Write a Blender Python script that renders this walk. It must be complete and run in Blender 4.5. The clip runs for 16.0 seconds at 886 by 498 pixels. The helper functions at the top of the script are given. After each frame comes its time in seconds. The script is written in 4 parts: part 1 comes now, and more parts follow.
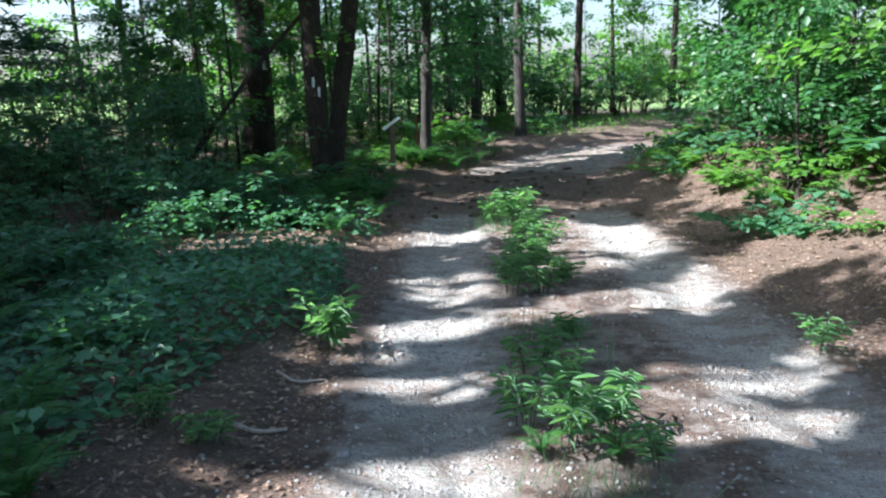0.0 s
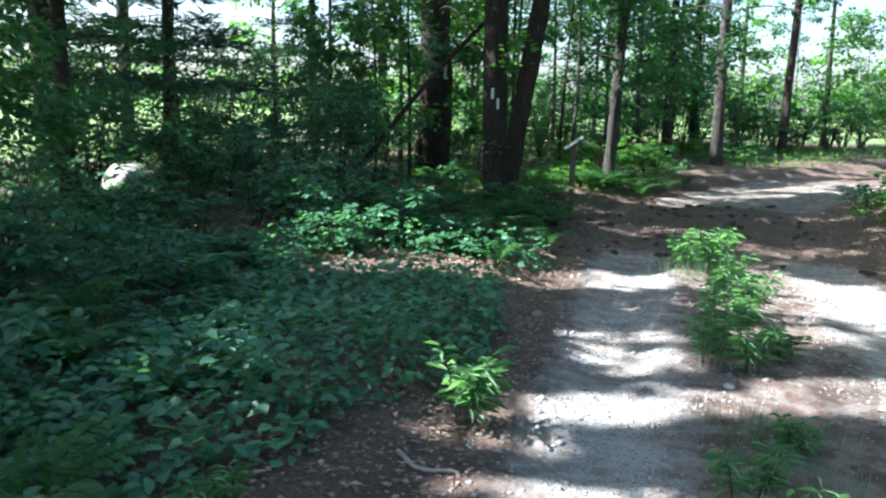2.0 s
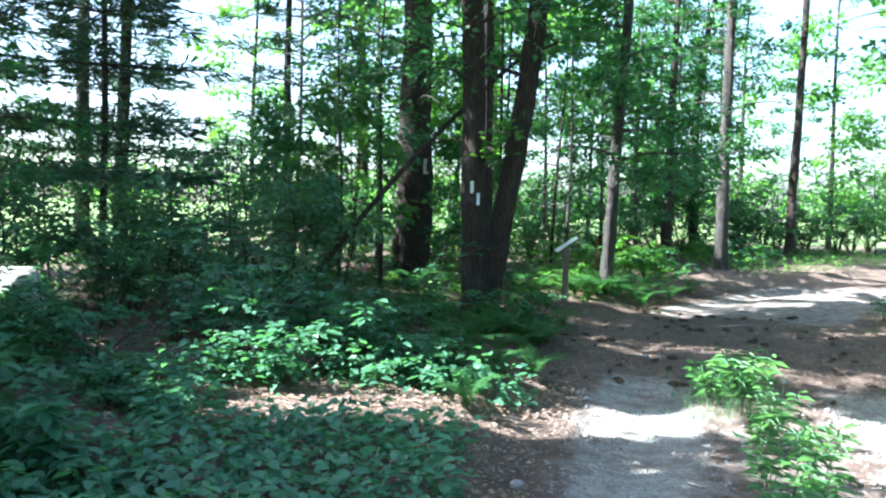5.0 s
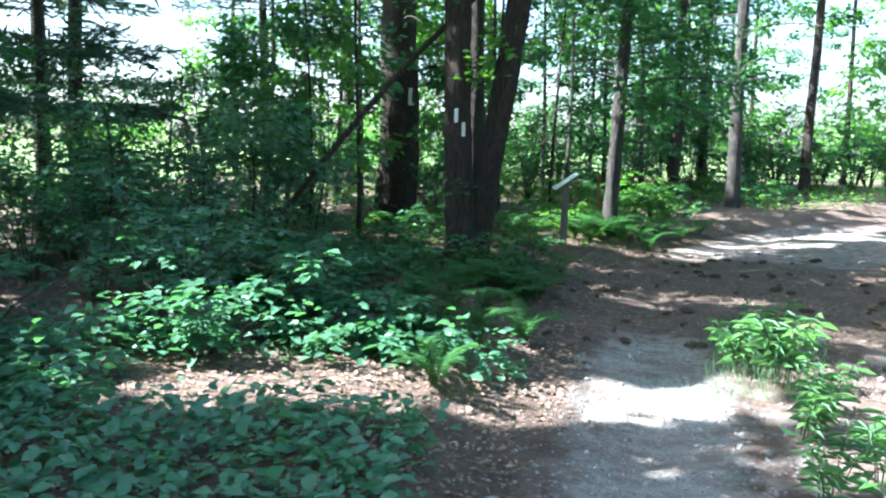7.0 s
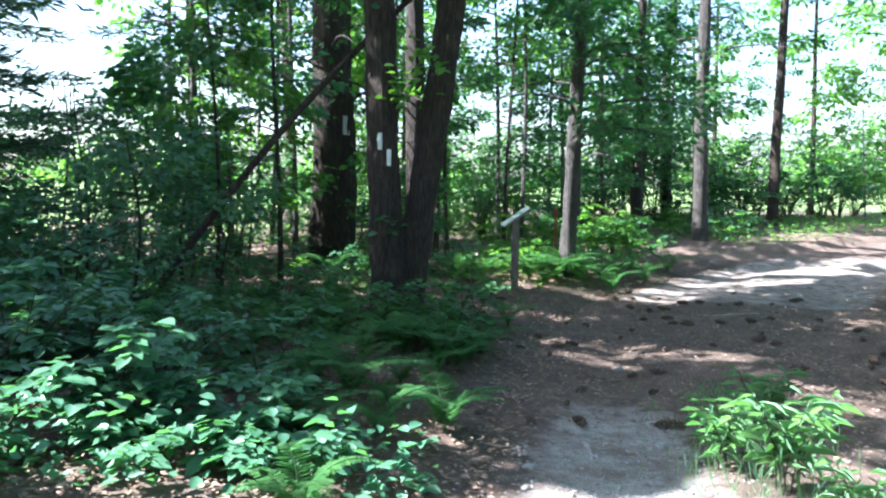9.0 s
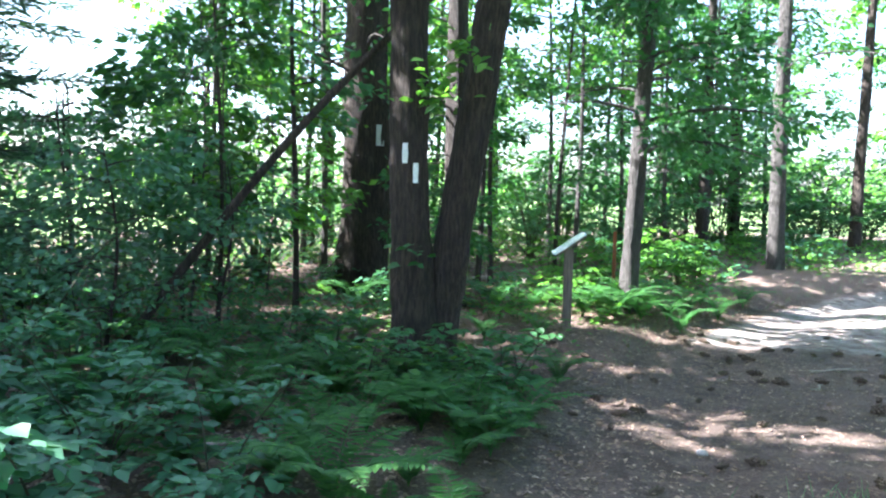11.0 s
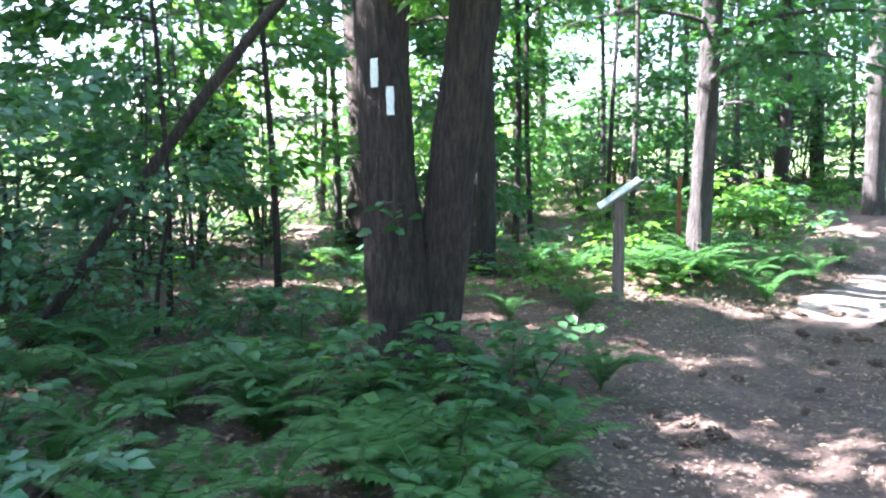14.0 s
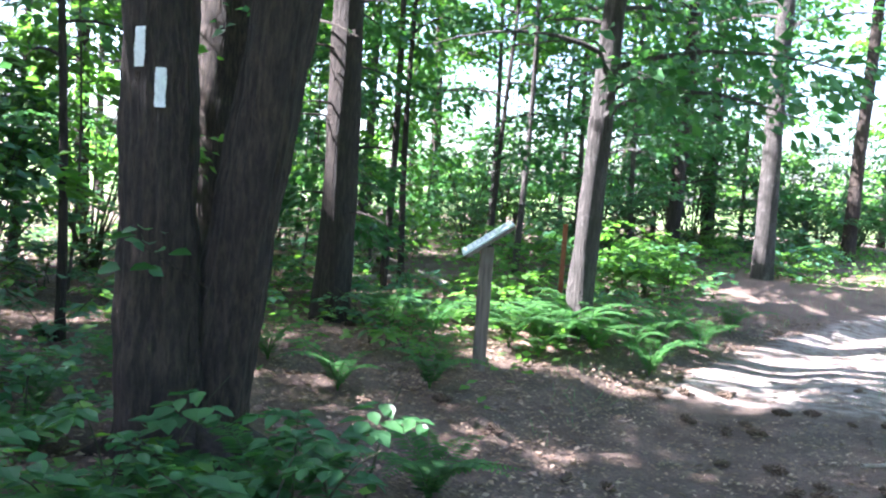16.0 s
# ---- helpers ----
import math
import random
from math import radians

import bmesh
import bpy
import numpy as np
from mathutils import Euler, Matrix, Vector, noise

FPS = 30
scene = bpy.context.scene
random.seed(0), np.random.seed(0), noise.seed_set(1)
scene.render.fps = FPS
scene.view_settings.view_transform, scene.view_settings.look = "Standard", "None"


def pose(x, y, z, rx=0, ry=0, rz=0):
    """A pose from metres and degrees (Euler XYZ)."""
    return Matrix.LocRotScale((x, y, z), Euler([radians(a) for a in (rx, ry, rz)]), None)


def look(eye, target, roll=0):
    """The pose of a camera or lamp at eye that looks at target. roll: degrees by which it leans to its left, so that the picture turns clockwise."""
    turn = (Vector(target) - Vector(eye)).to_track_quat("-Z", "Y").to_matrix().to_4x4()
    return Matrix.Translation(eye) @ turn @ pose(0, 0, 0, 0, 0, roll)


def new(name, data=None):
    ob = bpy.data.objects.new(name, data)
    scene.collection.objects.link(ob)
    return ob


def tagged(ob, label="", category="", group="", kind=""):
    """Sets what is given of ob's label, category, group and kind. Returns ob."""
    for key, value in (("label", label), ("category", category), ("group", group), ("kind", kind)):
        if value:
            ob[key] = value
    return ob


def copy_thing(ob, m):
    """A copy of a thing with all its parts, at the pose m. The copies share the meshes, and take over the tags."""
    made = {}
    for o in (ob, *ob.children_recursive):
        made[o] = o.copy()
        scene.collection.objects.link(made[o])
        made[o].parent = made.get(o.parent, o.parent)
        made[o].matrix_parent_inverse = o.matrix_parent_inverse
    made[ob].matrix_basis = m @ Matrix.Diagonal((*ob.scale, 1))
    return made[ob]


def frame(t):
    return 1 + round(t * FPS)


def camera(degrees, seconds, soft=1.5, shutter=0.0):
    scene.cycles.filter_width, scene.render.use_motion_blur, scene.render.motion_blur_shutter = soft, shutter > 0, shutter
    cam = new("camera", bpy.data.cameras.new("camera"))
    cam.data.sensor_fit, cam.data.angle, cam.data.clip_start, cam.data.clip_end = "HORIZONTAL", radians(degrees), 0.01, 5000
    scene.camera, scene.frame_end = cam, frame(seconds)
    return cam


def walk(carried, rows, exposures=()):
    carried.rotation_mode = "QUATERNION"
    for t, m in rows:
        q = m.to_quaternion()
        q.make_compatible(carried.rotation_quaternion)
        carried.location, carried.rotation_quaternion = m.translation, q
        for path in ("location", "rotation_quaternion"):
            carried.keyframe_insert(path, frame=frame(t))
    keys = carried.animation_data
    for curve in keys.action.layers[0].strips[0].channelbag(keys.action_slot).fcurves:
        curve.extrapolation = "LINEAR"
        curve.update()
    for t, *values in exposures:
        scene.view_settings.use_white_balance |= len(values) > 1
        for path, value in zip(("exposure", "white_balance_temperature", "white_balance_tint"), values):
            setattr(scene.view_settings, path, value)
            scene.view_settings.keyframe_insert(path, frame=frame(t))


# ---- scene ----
cam = camera(58.0, 16.0, soft=2.2)
PATH = [
    (0, (1.483, -15.825, 1.603), (1.416, -13.864, 1.213), -1.55),
    (0.5, (1.479, -15.499, 1.601), (1.242, -13.564, 1.155), -1.42),
    (1, (1.436, -15.201, 1.583), (1.212, -13.263, 1.143), -1.55),
    (1.5, (1.426, -14.891, 1.551), (1.122, -12.952, 1.167), 0.22),
    (2, (1.358, -14.629, 1.551), (0.871, -12.721, 1.203), 1.53),
    (2.5, (1.348, -14.347, 1.570), (0.830, -12.421, 1.419), 4.10),
    (3, (1.363, -14.143, 1.562), (0.796, -12.225, 1.520), 4.39),
    (3.5, (1.305, -13.797, 1.544), (0.824, -11.858, 1.453), 1.24),
    (3.7, (1.291, -13.657, 1.515), (0.827, -11.713, 1.443), 1.07),
    (5.8, (1.137, -12.305, 1.457), (0.638, -10.377, 1.279), 2.05),
    (6, (1.127, -12.182, 1.439), (0.631, -10.257, 1.225), 0.54),
    (6.5, (1.138, -11.858, 1.438), (0.609, -9.946, 1.190), 1.63),
    (7, (1.119, -11.493, 1.407), (0.634, -9.569, 1.158), 1.41),
    (7.5, (1.199, -11.102, 1.370), (0.775, -9.160, 1.151), -0.43),
    (8, (1.196, -10.732, 1.401), (0.774, -8.798, 1.119), 2.77),
    (8.5, (1.177, -10.402, 1.370), (0.768, -8.456, 1.156), 0.22),
    (8.7, (1.180, -10.246, 1.366), (0.772, -8.297, 1.177), 0.30),
    (10.8, (1.033, -8.707, 1.458), (0.561, -6.766, 1.357), 2.61),
    (11, (0.984, -8.581, 1.444), (0.450, -6.657, 1.315), 1.50),
    (11.5, (0.868, -8.311, 1.378), (0.091, -6.471, 1.276), 4.91),
    (12, (0.783, -8.057, 1.334), (-0.022, -6.230, 1.216), 4.16),
    (12.5, (0.781, -7.699, 1.350), (-0.003, -5.869, 1.161), 0.72),
    (13, (0.793, -7.390, 1.341), (0.023, -5.555, 1.136), 1.54),
    (13.5, (0.787, -7.091, 1.337), (0.019, -5.259, 1.112), -0.86),
    (14, (0.878, -6.703, 1.347), (0.201, -4.836, 1.104), -0.69),
    (14.5, (0.845, -6.402, 1.323), (0.125, -4.556, 1.052), -0.62),
    (15, (0.867, -6.068, 1.344), (0.262, -4.179, 1.085), 1.41),
    (15.5, (0.927, -5.749, 1.341), (0.436, -3.821, 1.128), 4.97),
    (16, (0.925, -5.427, 1.317), (0.482, -3.483, 1.162), 4.11),
]
walk(cam, [(t, look(eye, target, roll)) for t, eye, target, roll in PATH],
     [(0, 1.93, 5700, 11), (1, 2.1, 5700, 11), (1.5, 2.15, 5700, 10), (3, 2.74, 5500, 9), (6, 3.0, 5500, 7), (8.5, 2.95, 5550, 13), (11, 3.63, 5650, 14), (13, 4.18, 5700, 22), (14.8, 4.09, 5750, 25), (16, 3.73, 5700, 23)])

# ---- light ----
SUN_BEARING, SUN_HEIGHT = radians(-102), radians(48)
TO_SUN = Vector((math.sin(SUN_BEARING) * math.cos(SUN_HEIGHT), math.cos(SUN_BEARING) * math.cos(SUN_HEIGHT), math.sin(SUN_HEIGHT)))
world = bpy.data.worlds.new("sky")
scene.world = world
world.use_nodes = True
wn = world.node_tree.nodes
sky = wn.new("ShaderNodeTexSky")
sky.sky_type, sky.sun_disc = "NISHITA", False
sky.sun_elevation, sky.sun_rotation = SUN_HEIGHT, SUN_BEARING
sky.dust_density, sky.air_density = 2.6, 1.0
wn["Background"].inputs["Strength"].default_value = 0.082
world.node_tree.links.new(sky.outputs[0], wn["Background"].inputs["Color"])
sun = new("sun", bpy.data.lights.new("sun", "SUN"))
sun.data.energy, sun.data.angle, sun.data.color = 5.0, radians(0.53), (1.0, 0.95, 0.86)
sun.matrix_world = look(TO_SUN * 60, (0, 0, 0))


# ---- materials ----
def ramp(nt, fac, stops):
    r = nt.nodes.new("ShaderNodeValToRGB")
    while len(r.color_ramp.elements) < len(stops):
        r.color_ramp.elements.new(0.5)
    for e, (p, c) in zip(r.color_ramp.elements, stops):
        e.position, e.color = p, (*c, 1)
    nt.links.new(fac, r.inputs[0])
    return r.outputs[0]


def noise_tex(nt, scale, detail=5, stretch=None, rough=0.6):
    co = nt.nodes.new("ShaderNodeTexCoord")
    n = nt.nodes.new("ShaderNodeTexNoise")
    n.inputs["Scale"].default_value, n.inputs["Detail"].default_value, n.inputs["Roughness"].default_value = scale, detail, rough
    out = co.outputs["Object"]
    if stretch:
        m = nt.nodes.new("ShaderNodeMapping")
        m.inputs["Scale"].default_value = stretch
        nt.links.new(out, m.inputs[0])
        out = m.outputs[0]
    nt.links.new(out, n.inputs["Vector"])
    return n.outputs["Fac"]


def mixed(nt, fac, a, b, mode="MIX"):
    m = nt.nodes.new("ShaderNodeMix")
    m.data_type, m.blend_type = "RGBA", mode
    for s, v in ((m.inputs[0], fac), (m.inputs[6], a), (m.inputs[7], b)):
        if isinstance(v, (int, float)):
            s.default_value = v
        elif isinstance(v, tuple):
            s.default_value = (*v, 1)
        else:
            nt.links.new(v, s)
    return m.outputs[2]


def bump(nt, height, strength, distance, bsdf):
    b = nt.nodes.new("ShaderNodeBump")
    b.inputs["Strength"].default_value, b.inputs["Distance"].default_value = strength, distance
    nt.links.new(height, b.inputs["Height"])
    nt.links.new(b.outputs[0], bsdf.inputs["Normal"])


def material(name, rough=0.8):
    m = bpy.data.materials.new(name)
    m.use_nodes = True
    b = m.node_tree.nodes["Principled BSDF"]
    b.inputs["Roughness"].default_value = rough
    return m, m.node_tree, b


def leaf_material(name, dark, mid, light, rough=0.45, through_light=0.4):
    m, nt, b = material(name, rough)
    geo = nt.nodes.new("ShaderNodeNewGeometry")
    col = ramp(nt, geo.outputs["Random Per Island"], ((0.0, dark), (0.55, mid), (1.0, light)))
    col = mixed(nt, 0.35, col, ramp(nt, noise_tex(nt, 1.3, 3), ((0.3, dark), (0.7, light))))
    nt.links.new(col, b.inputs["Base Color"])
    b.inputs["Specular IOR Level"].default_value = 0.45
    tr = nt.nodes.new("ShaderNodeBsdfTranslucent")
    nt.links.new(mixed(nt, 1.0, col, (1.45, 1.7, 0.7), "MULTIPLY"), tr.inputs["Color"])
    mix = nt.nodes.new("ShaderNodeMixShader")
    mix.inputs[0].default_value = through_light
    nt.links.new(b.outputs[0], mix.inputs[1])
    nt.links.new(tr.outputs[0], mix.inputs[2])
    nt.links.new(mix.outputs[0], nt.nodes["Material Output"].inputs["Surface"])
    return m


def bark_material(name, dark, light, lichen=(0.25, 0.27, 0.22), spots=0.62):
    m, nt, b = material(name, 0.9)
    ridges, flakes = noise_tex(nt, 46, 5, (1, 1, 0.16), 0.62), noise_tex(nt, 95, 8, (1, 1, 0.4), 0.7)
    broad = noise_tex(nt, 2.2, 6, None, 0.7)
    col = ramp(nt, ridges, ((0.40, dark), (0.66, light)))
    col = mixed(nt, 0.4, col, ramp(nt, flakes, ((0.3, dark), (0.75, light))))
    col = mixed(nt, ramp(nt, noise_tex(nt, 5.5, 5), ((0.4, (0, 0, 0)), (0.7, (0.55, 0.55, 0.55)))), col, dark)
    col = mixed(nt, ramp(nt, broad, ((spots, (0, 0, 0)), (spots + 0.12, (0.8, 0.8, 0.8)))), col, lichen)
    nt.links.new(col, b.inputs["Base Color"])
    both = nt.nodes.new("ShaderNodeMath")
    both.operation = "MULTIPLY_ADD"
    both.inputs[1].default_value = 0.35
    nt.links.new(flakes, both.inputs[0])
    nt.links.new(ridges, both.inputs[2])
    bump(nt, both.outputs[0], 1.0, 0.09, b)
    return m


LEAF = leaf_material("broad_leaf", (0.026, 0.085, 0.034), (0.042, 0.135, 0.052), (0.075, 0.19, 0.062))
LEAF_SHRUB = leaf_material("shrub_leaf", (0.036, 0.105, 0.058), (0.058, 0.16, 0.088), (0.10, 0.23, 0.125), 0.42)
LEAF_LIGHT = leaf_material("light_leaf", (0.06, 0.15, 0.035), (0.09, 0.21, 0.048), (0.145, 0.28, 0.06), 0.5, 0.5)
FERN = leaf_material("fern_leaf", (0.03, 0.1, 0.036), (0.055, 0.165, 0.046), (0.1, 0.24, 0.058), 0.55, 0.5)
NEEDLE = leaf_material("pine_needle", (0.02, 0.055, 0.035), (0.032, 0.08, 0.048), (0.05, 0.11, 0.06), 0.5, 0.2)
SOFT = leaf_material("soft_evergreen", (0.045, 0.115, 0.07), (0.07, 0.165, 0.095), (0.105, 0.22, 0.12), 0.45, 0.4)
GRASS = leaf_material("grass_blade", (0.07, 0.17, 0.085), (0.12, 0.26, 0.13), (0.21, 0.34, 0.19), 0.5, 0.4)
COVER = leaf_material("cover_leaf", (0.046, 0.13, 0.082), (0.076, 0.20, 0.115), (0.115, 0.26, 0.14), 0.42, 0.35)
LITTER = leaf_material("dry_leaf", (0.09, 0.05, 0.034), (0.23, 0.15, 0.108), (0.45, 0.335, 0.26), 0.8, 0.12)
BARK = bark_material("ridged_bark", (0.012, 0.009, 0.007), (0.115, 0.08, 0.057), (0.13, 0.12, 0.085), 0.66)
BARK_GREY = bark_material("grey_bark", (0.038, 0.034, 0.030), (0.15, 0.132, 0.118), (0.30, 0.29, 0.265), 0.58)
BARK_DARK = bark_material("dark_bark", (0.016, 0.012, 0.009), (0.085, 0.062, 0.048), (0.10, 0.10, 0.075), 0.68)
STEM = bark_material("green_stem", (0.05, 0.06, 0.03), (0.12, 0.12, 0.06))


def wood_material():
    m, nt, b = material("weathered_wood", 0.85)
    grain = noise_tex(nt, 9, 8, (6, 6, 0.5))
    col = ramp(nt, grain, ((0.3, (0.085, 0.065, 0.052)), (0.7, (0.235, 0.19, 0.155))))
    nt.links.new(mixed(nt, ramp(nt, noise_tex(nt, 3, 4), ((0.55, (0, 0, 0)), (0.75, (1, 1, 1)))), col, (0.22, 0.22, 0.18)), b.inputs["Base Color"])
    bump(nt, grain, 0.5, 0.006, b)
    return m


def plain_material(name, a, b_col, scale, rough, relief=0.2, metal=0.0):
    m, nt, b = material(name, rough)
    n = noise_tex(nt, scale, 6)
    nt.links.new(ramp(nt, n, ((0.3, a), (0.7, b_col))), b.inputs["Base Color"])
    b.inputs["Metallic"].default_value = metal
    bump(nt, n, relief, 0.01, b)
    return m


WOOD = wood_material()
DEADWOOD = plain_material("bleached_wood", (0.17, 0.14, 0.11), (0.42, 0.36, 0.30), 30, 0.85, 0.5)
PAINT = plain_material("white_blaze_paint", (0.62, 0.63, 0.60), (0.82, 0.83, 0.8), 40, 0.6)
PANEL = plain_material("pale_sign_panel", (0.40, 0.47, 0.45), (0.58, 0.66, 0.63), 18, 0.25, 0.05)
PRINT = plain_material("faded_print", (0.20, 0.26, 0.24), (0.34, 0.40, 0.36), 30, 0.4, 0.05)
RUST = plain_material("rusty_stake", (0.20, 0.06, 0.03), (0.36, 0.12, 0.06), 25, 0.8)
STONE = plain_material("grey_stone", (0.2, 0.19, 0.17), (0.46, 0.44, 0.4), 9, 0.85, 0.6)
PEBBLE = plain_material("pebble", (0.15, 0.145, 0.14), (0.38, 0.365, 0.35), 21, 0.85, 0.3)
CONE = plain_material("pine_cone", (0.05, 0.035, 0.025), (0.13, 0.09, 0.06), 30, 0.9, 0.6)


def ground_material():
    m, nt, b = material("forest_floor_and_track", 0.95)

    def mask(name):
        a = nt.nodes.new("ShaderNodeAttribute")
        a.attribute_name = name
        return a.outputs["Fac"]

    fine, mid, broad = noise_tex(nt, 55, 8, None, 0.7), noise_tex(nt, 7, 6), noise_tex(nt, 1.1, 4)
    relief = nt.nodes.new("ShaderNodeMath")
    relief.operation = "MULTIPLY_ADD"
    relief.inputs[1].default_value = 1.6
    nt.links.new(noise_tex(nt, 16, 6, None, 0.65), relief.inputs[0])
    nt.links.new(fine, relief.inputs[2])
    litter = ramp(nt, fine, ((0.25, (0.05, 0.033, 0.025)), (0.5, (0.165, 0.11, 0.085)), (0.8, (0.38, 0.28, 0.22))))
    litter = mixed(nt, ramp(nt, mid, ((0.45, (0, 0, 0)), (0.65, (0.7, 0.7, 0.7)))), litter, (0.125, 0.085, 0.062))
    gravel = ramp(nt, fine, ((0.25, (0.24, 0.23, 0.22)), (0.55, (0.52, 0.50, 0.47)), (0.85, (0.74, 0.71, 0.67))))
    gravel = mixed(nt, ramp(nt, mid, ((0.5, (0, 0, 0)), (0.72, (0.75, 0.75, 0.75)))), gravel, (0.26, 0.175, 0.13))
    gravel = mixed(nt, ramp(nt, noise_tex(nt, 2.6, 8, (0.7, 1.6, 1), 0.75), ((0.46, (0, 0, 0)), (0.6, (0.7, 0.7, 0.7)))), gravel, (0.2, 0.145, 0.115))
    needles = ramp(nt, noise_tex(nt, 38, 8, (1, 2.2, 1)), ((0.3, (0.085, 0.056, 0.044)), (0.7, (0.27, 0.19, 0.15))))
    meadow = ramp(nt, mid, ((0.3, (0.09, 0.17, 0.04)), (0.7, (0.2, 0.3, 0.08))))
    edge = nt.nodes.new("ShaderNodeMath")
    edge.operation = "MULTIPLY_ADD"
    edge.inputs[1].default_value, edge.inputs[2].default_value = 0.9, -0.45
    nt.links.new(mid, edge.inputs[0])

    def rough_edge(name):
        s = nt.nodes.new("ShaderNodeMath")
        nt.links.new(mask(name), s.inputs[0])
        nt.links.new(edge.outputs[0], s.inputs[1])
        return ramp(nt, s.outputs[0], ((0.38, (0, 0, 0)), (0.62, (1, 1, 1))))

    needles = mixed(nt, ramp(nt, noise_tex(nt, 3.2, 7, None, 0.7), ((0.42, (0, 0, 0)), (0.62, (0.85, 0.85, 0.85)))), needles, (0.095, 0.062, 0.047))
    col = mixed(nt, rough_edge("track"), litter, needles)
    col = mixed(nt, rough_edge("rut"), col, gravel)
    col = mixed(nt, rough_edge("meadow"), col, meadow)
    col = mixed(nt, ramp(nt, broad, ((0.35, (0.25, 0.25, 0.25)), (0.6, (0, 0, 0)))), col, (0.10, 0.08, 0.06))
    nt.links.new(col, b.inputs["Base Color"])
    bump(nt, relief.outputs[0], 1.0, 0.035, b)
    return m


GROUND = ground_material()


# ---- shape of the land ----
def wave(x, y, scale, seed):
    r = np.random.RandomState(seed)
    out = np.zeros(np.broadcast(x, y).shape)
    for k in range(7):
        a, f, p = r.uniform(0, 2 * np.pi), scale * r.uniform(0.5, 1.9), r.uniform(0, 6.3)
        out = out + np.sin((x * np.cos(a) + y * np.sin(a)) * f + p + 0.8 * np.sin((x * np.sin(a) - y * np.cos(a)) * f * 0.7 + p))
    return out / 3.7


def track_centre(y):
    y = np.asarray(y, float)
    return 2.25 + 0.042 * np.clip(y + 3, 0, 14) ** 2 + 1.18 * np.clip(y - 11, 0, 60)


def step(a, b, v):
    t = np.clip((v - a) / (b - a), 0, 1)
    return t * t * (3 - 2 * t)


def land(x, y):
    x, y = np.asarray(x, float), np.asarray(y, float)
    u = x - track_centre(y)
    h = 0.035 * np.clip(y - 3, 0, 14) + 0.06 * step(-1.75, -2.9, u)
    h = h - 0.10 * step(2.3, 1.7, np.abs(u)) - 0.05 * step(0.5, 0.0, np.abs(np.abs(u) - 1.0))
    h = h + (0.75 * step(1.9, 4.6, u) + 0.7 * step(4.5, 11, u)) * step(9, 2, y) * step(-40, -20, y)
    rough = 1 - 0.75 * step(2.2, 1.6, np.abs(u))
    h = h + rough ** 2 * (0.03 * wave(x, y, 1.5, 3) + 0.018 * wave(x, y, 6, 4)) + 0.005 * wave(x, y, 14, 5) + 0.007 * wave(x, y, 5.5, 6)
    return h * step(120, 30, np.hypot(x, y))


def ground_z(x, y):
    return float(land(x, y))


# ---- mesh helpers ----
def mesh_ob(name, verts, faces, mat, parent=None, label="", smooth=False):
    me = bpy.data.meshes.new(name)
    verts = np.asarray(verts, np.float32)
    if isinstance(faces, np.ndarray):
        k = faces.shape[1]
        me.vertices.add(len(verts))
        me.vertices.foreach_set("co", verts.ravel())
        me.loops.add(faces.size)
        me.loops.foreach_set("vertex_index", faces.astype(np.int32).ravel())
        me.polygons.add(len(faces))
        me.polygons.foreach_set("loop_start", np.arange(0, faces.size, k, dtype=np.int32))
        me.update(calc_edges=True)
    else:
        me.from_pydata([tuple(v) for v in verts], [], faces)
    if smooth:
        me.polygons.foreach_set("use_smooth", np.ones(len(me.polygons), bool))
    me.materials.append(mat)
    ob = new(name, me)
    ob.parent = parent
    if label:
        ob["label"] = label
    return ob


def part(name, bm, mat, parent, label=""):
    me = bpy.data.meshes.new(name)
    bm.to_mesh(me)
    bm.free()
    me.materials.append(mat)
    ob = new(name, me)
    ob.parent = parent
    if label:
        ob["label"] = label
    return ob


def thing(name, x, y, label, category, group="", turn=0, z=None, kind=""):
    ob = new(name)
    ob.empty_display_size = 0.1
    ob.matrix_world = pose(x, y, ground_z(x, y) if z is None else z, 0, 0, turn)
    return tagged(ob, label, category, group, kind)


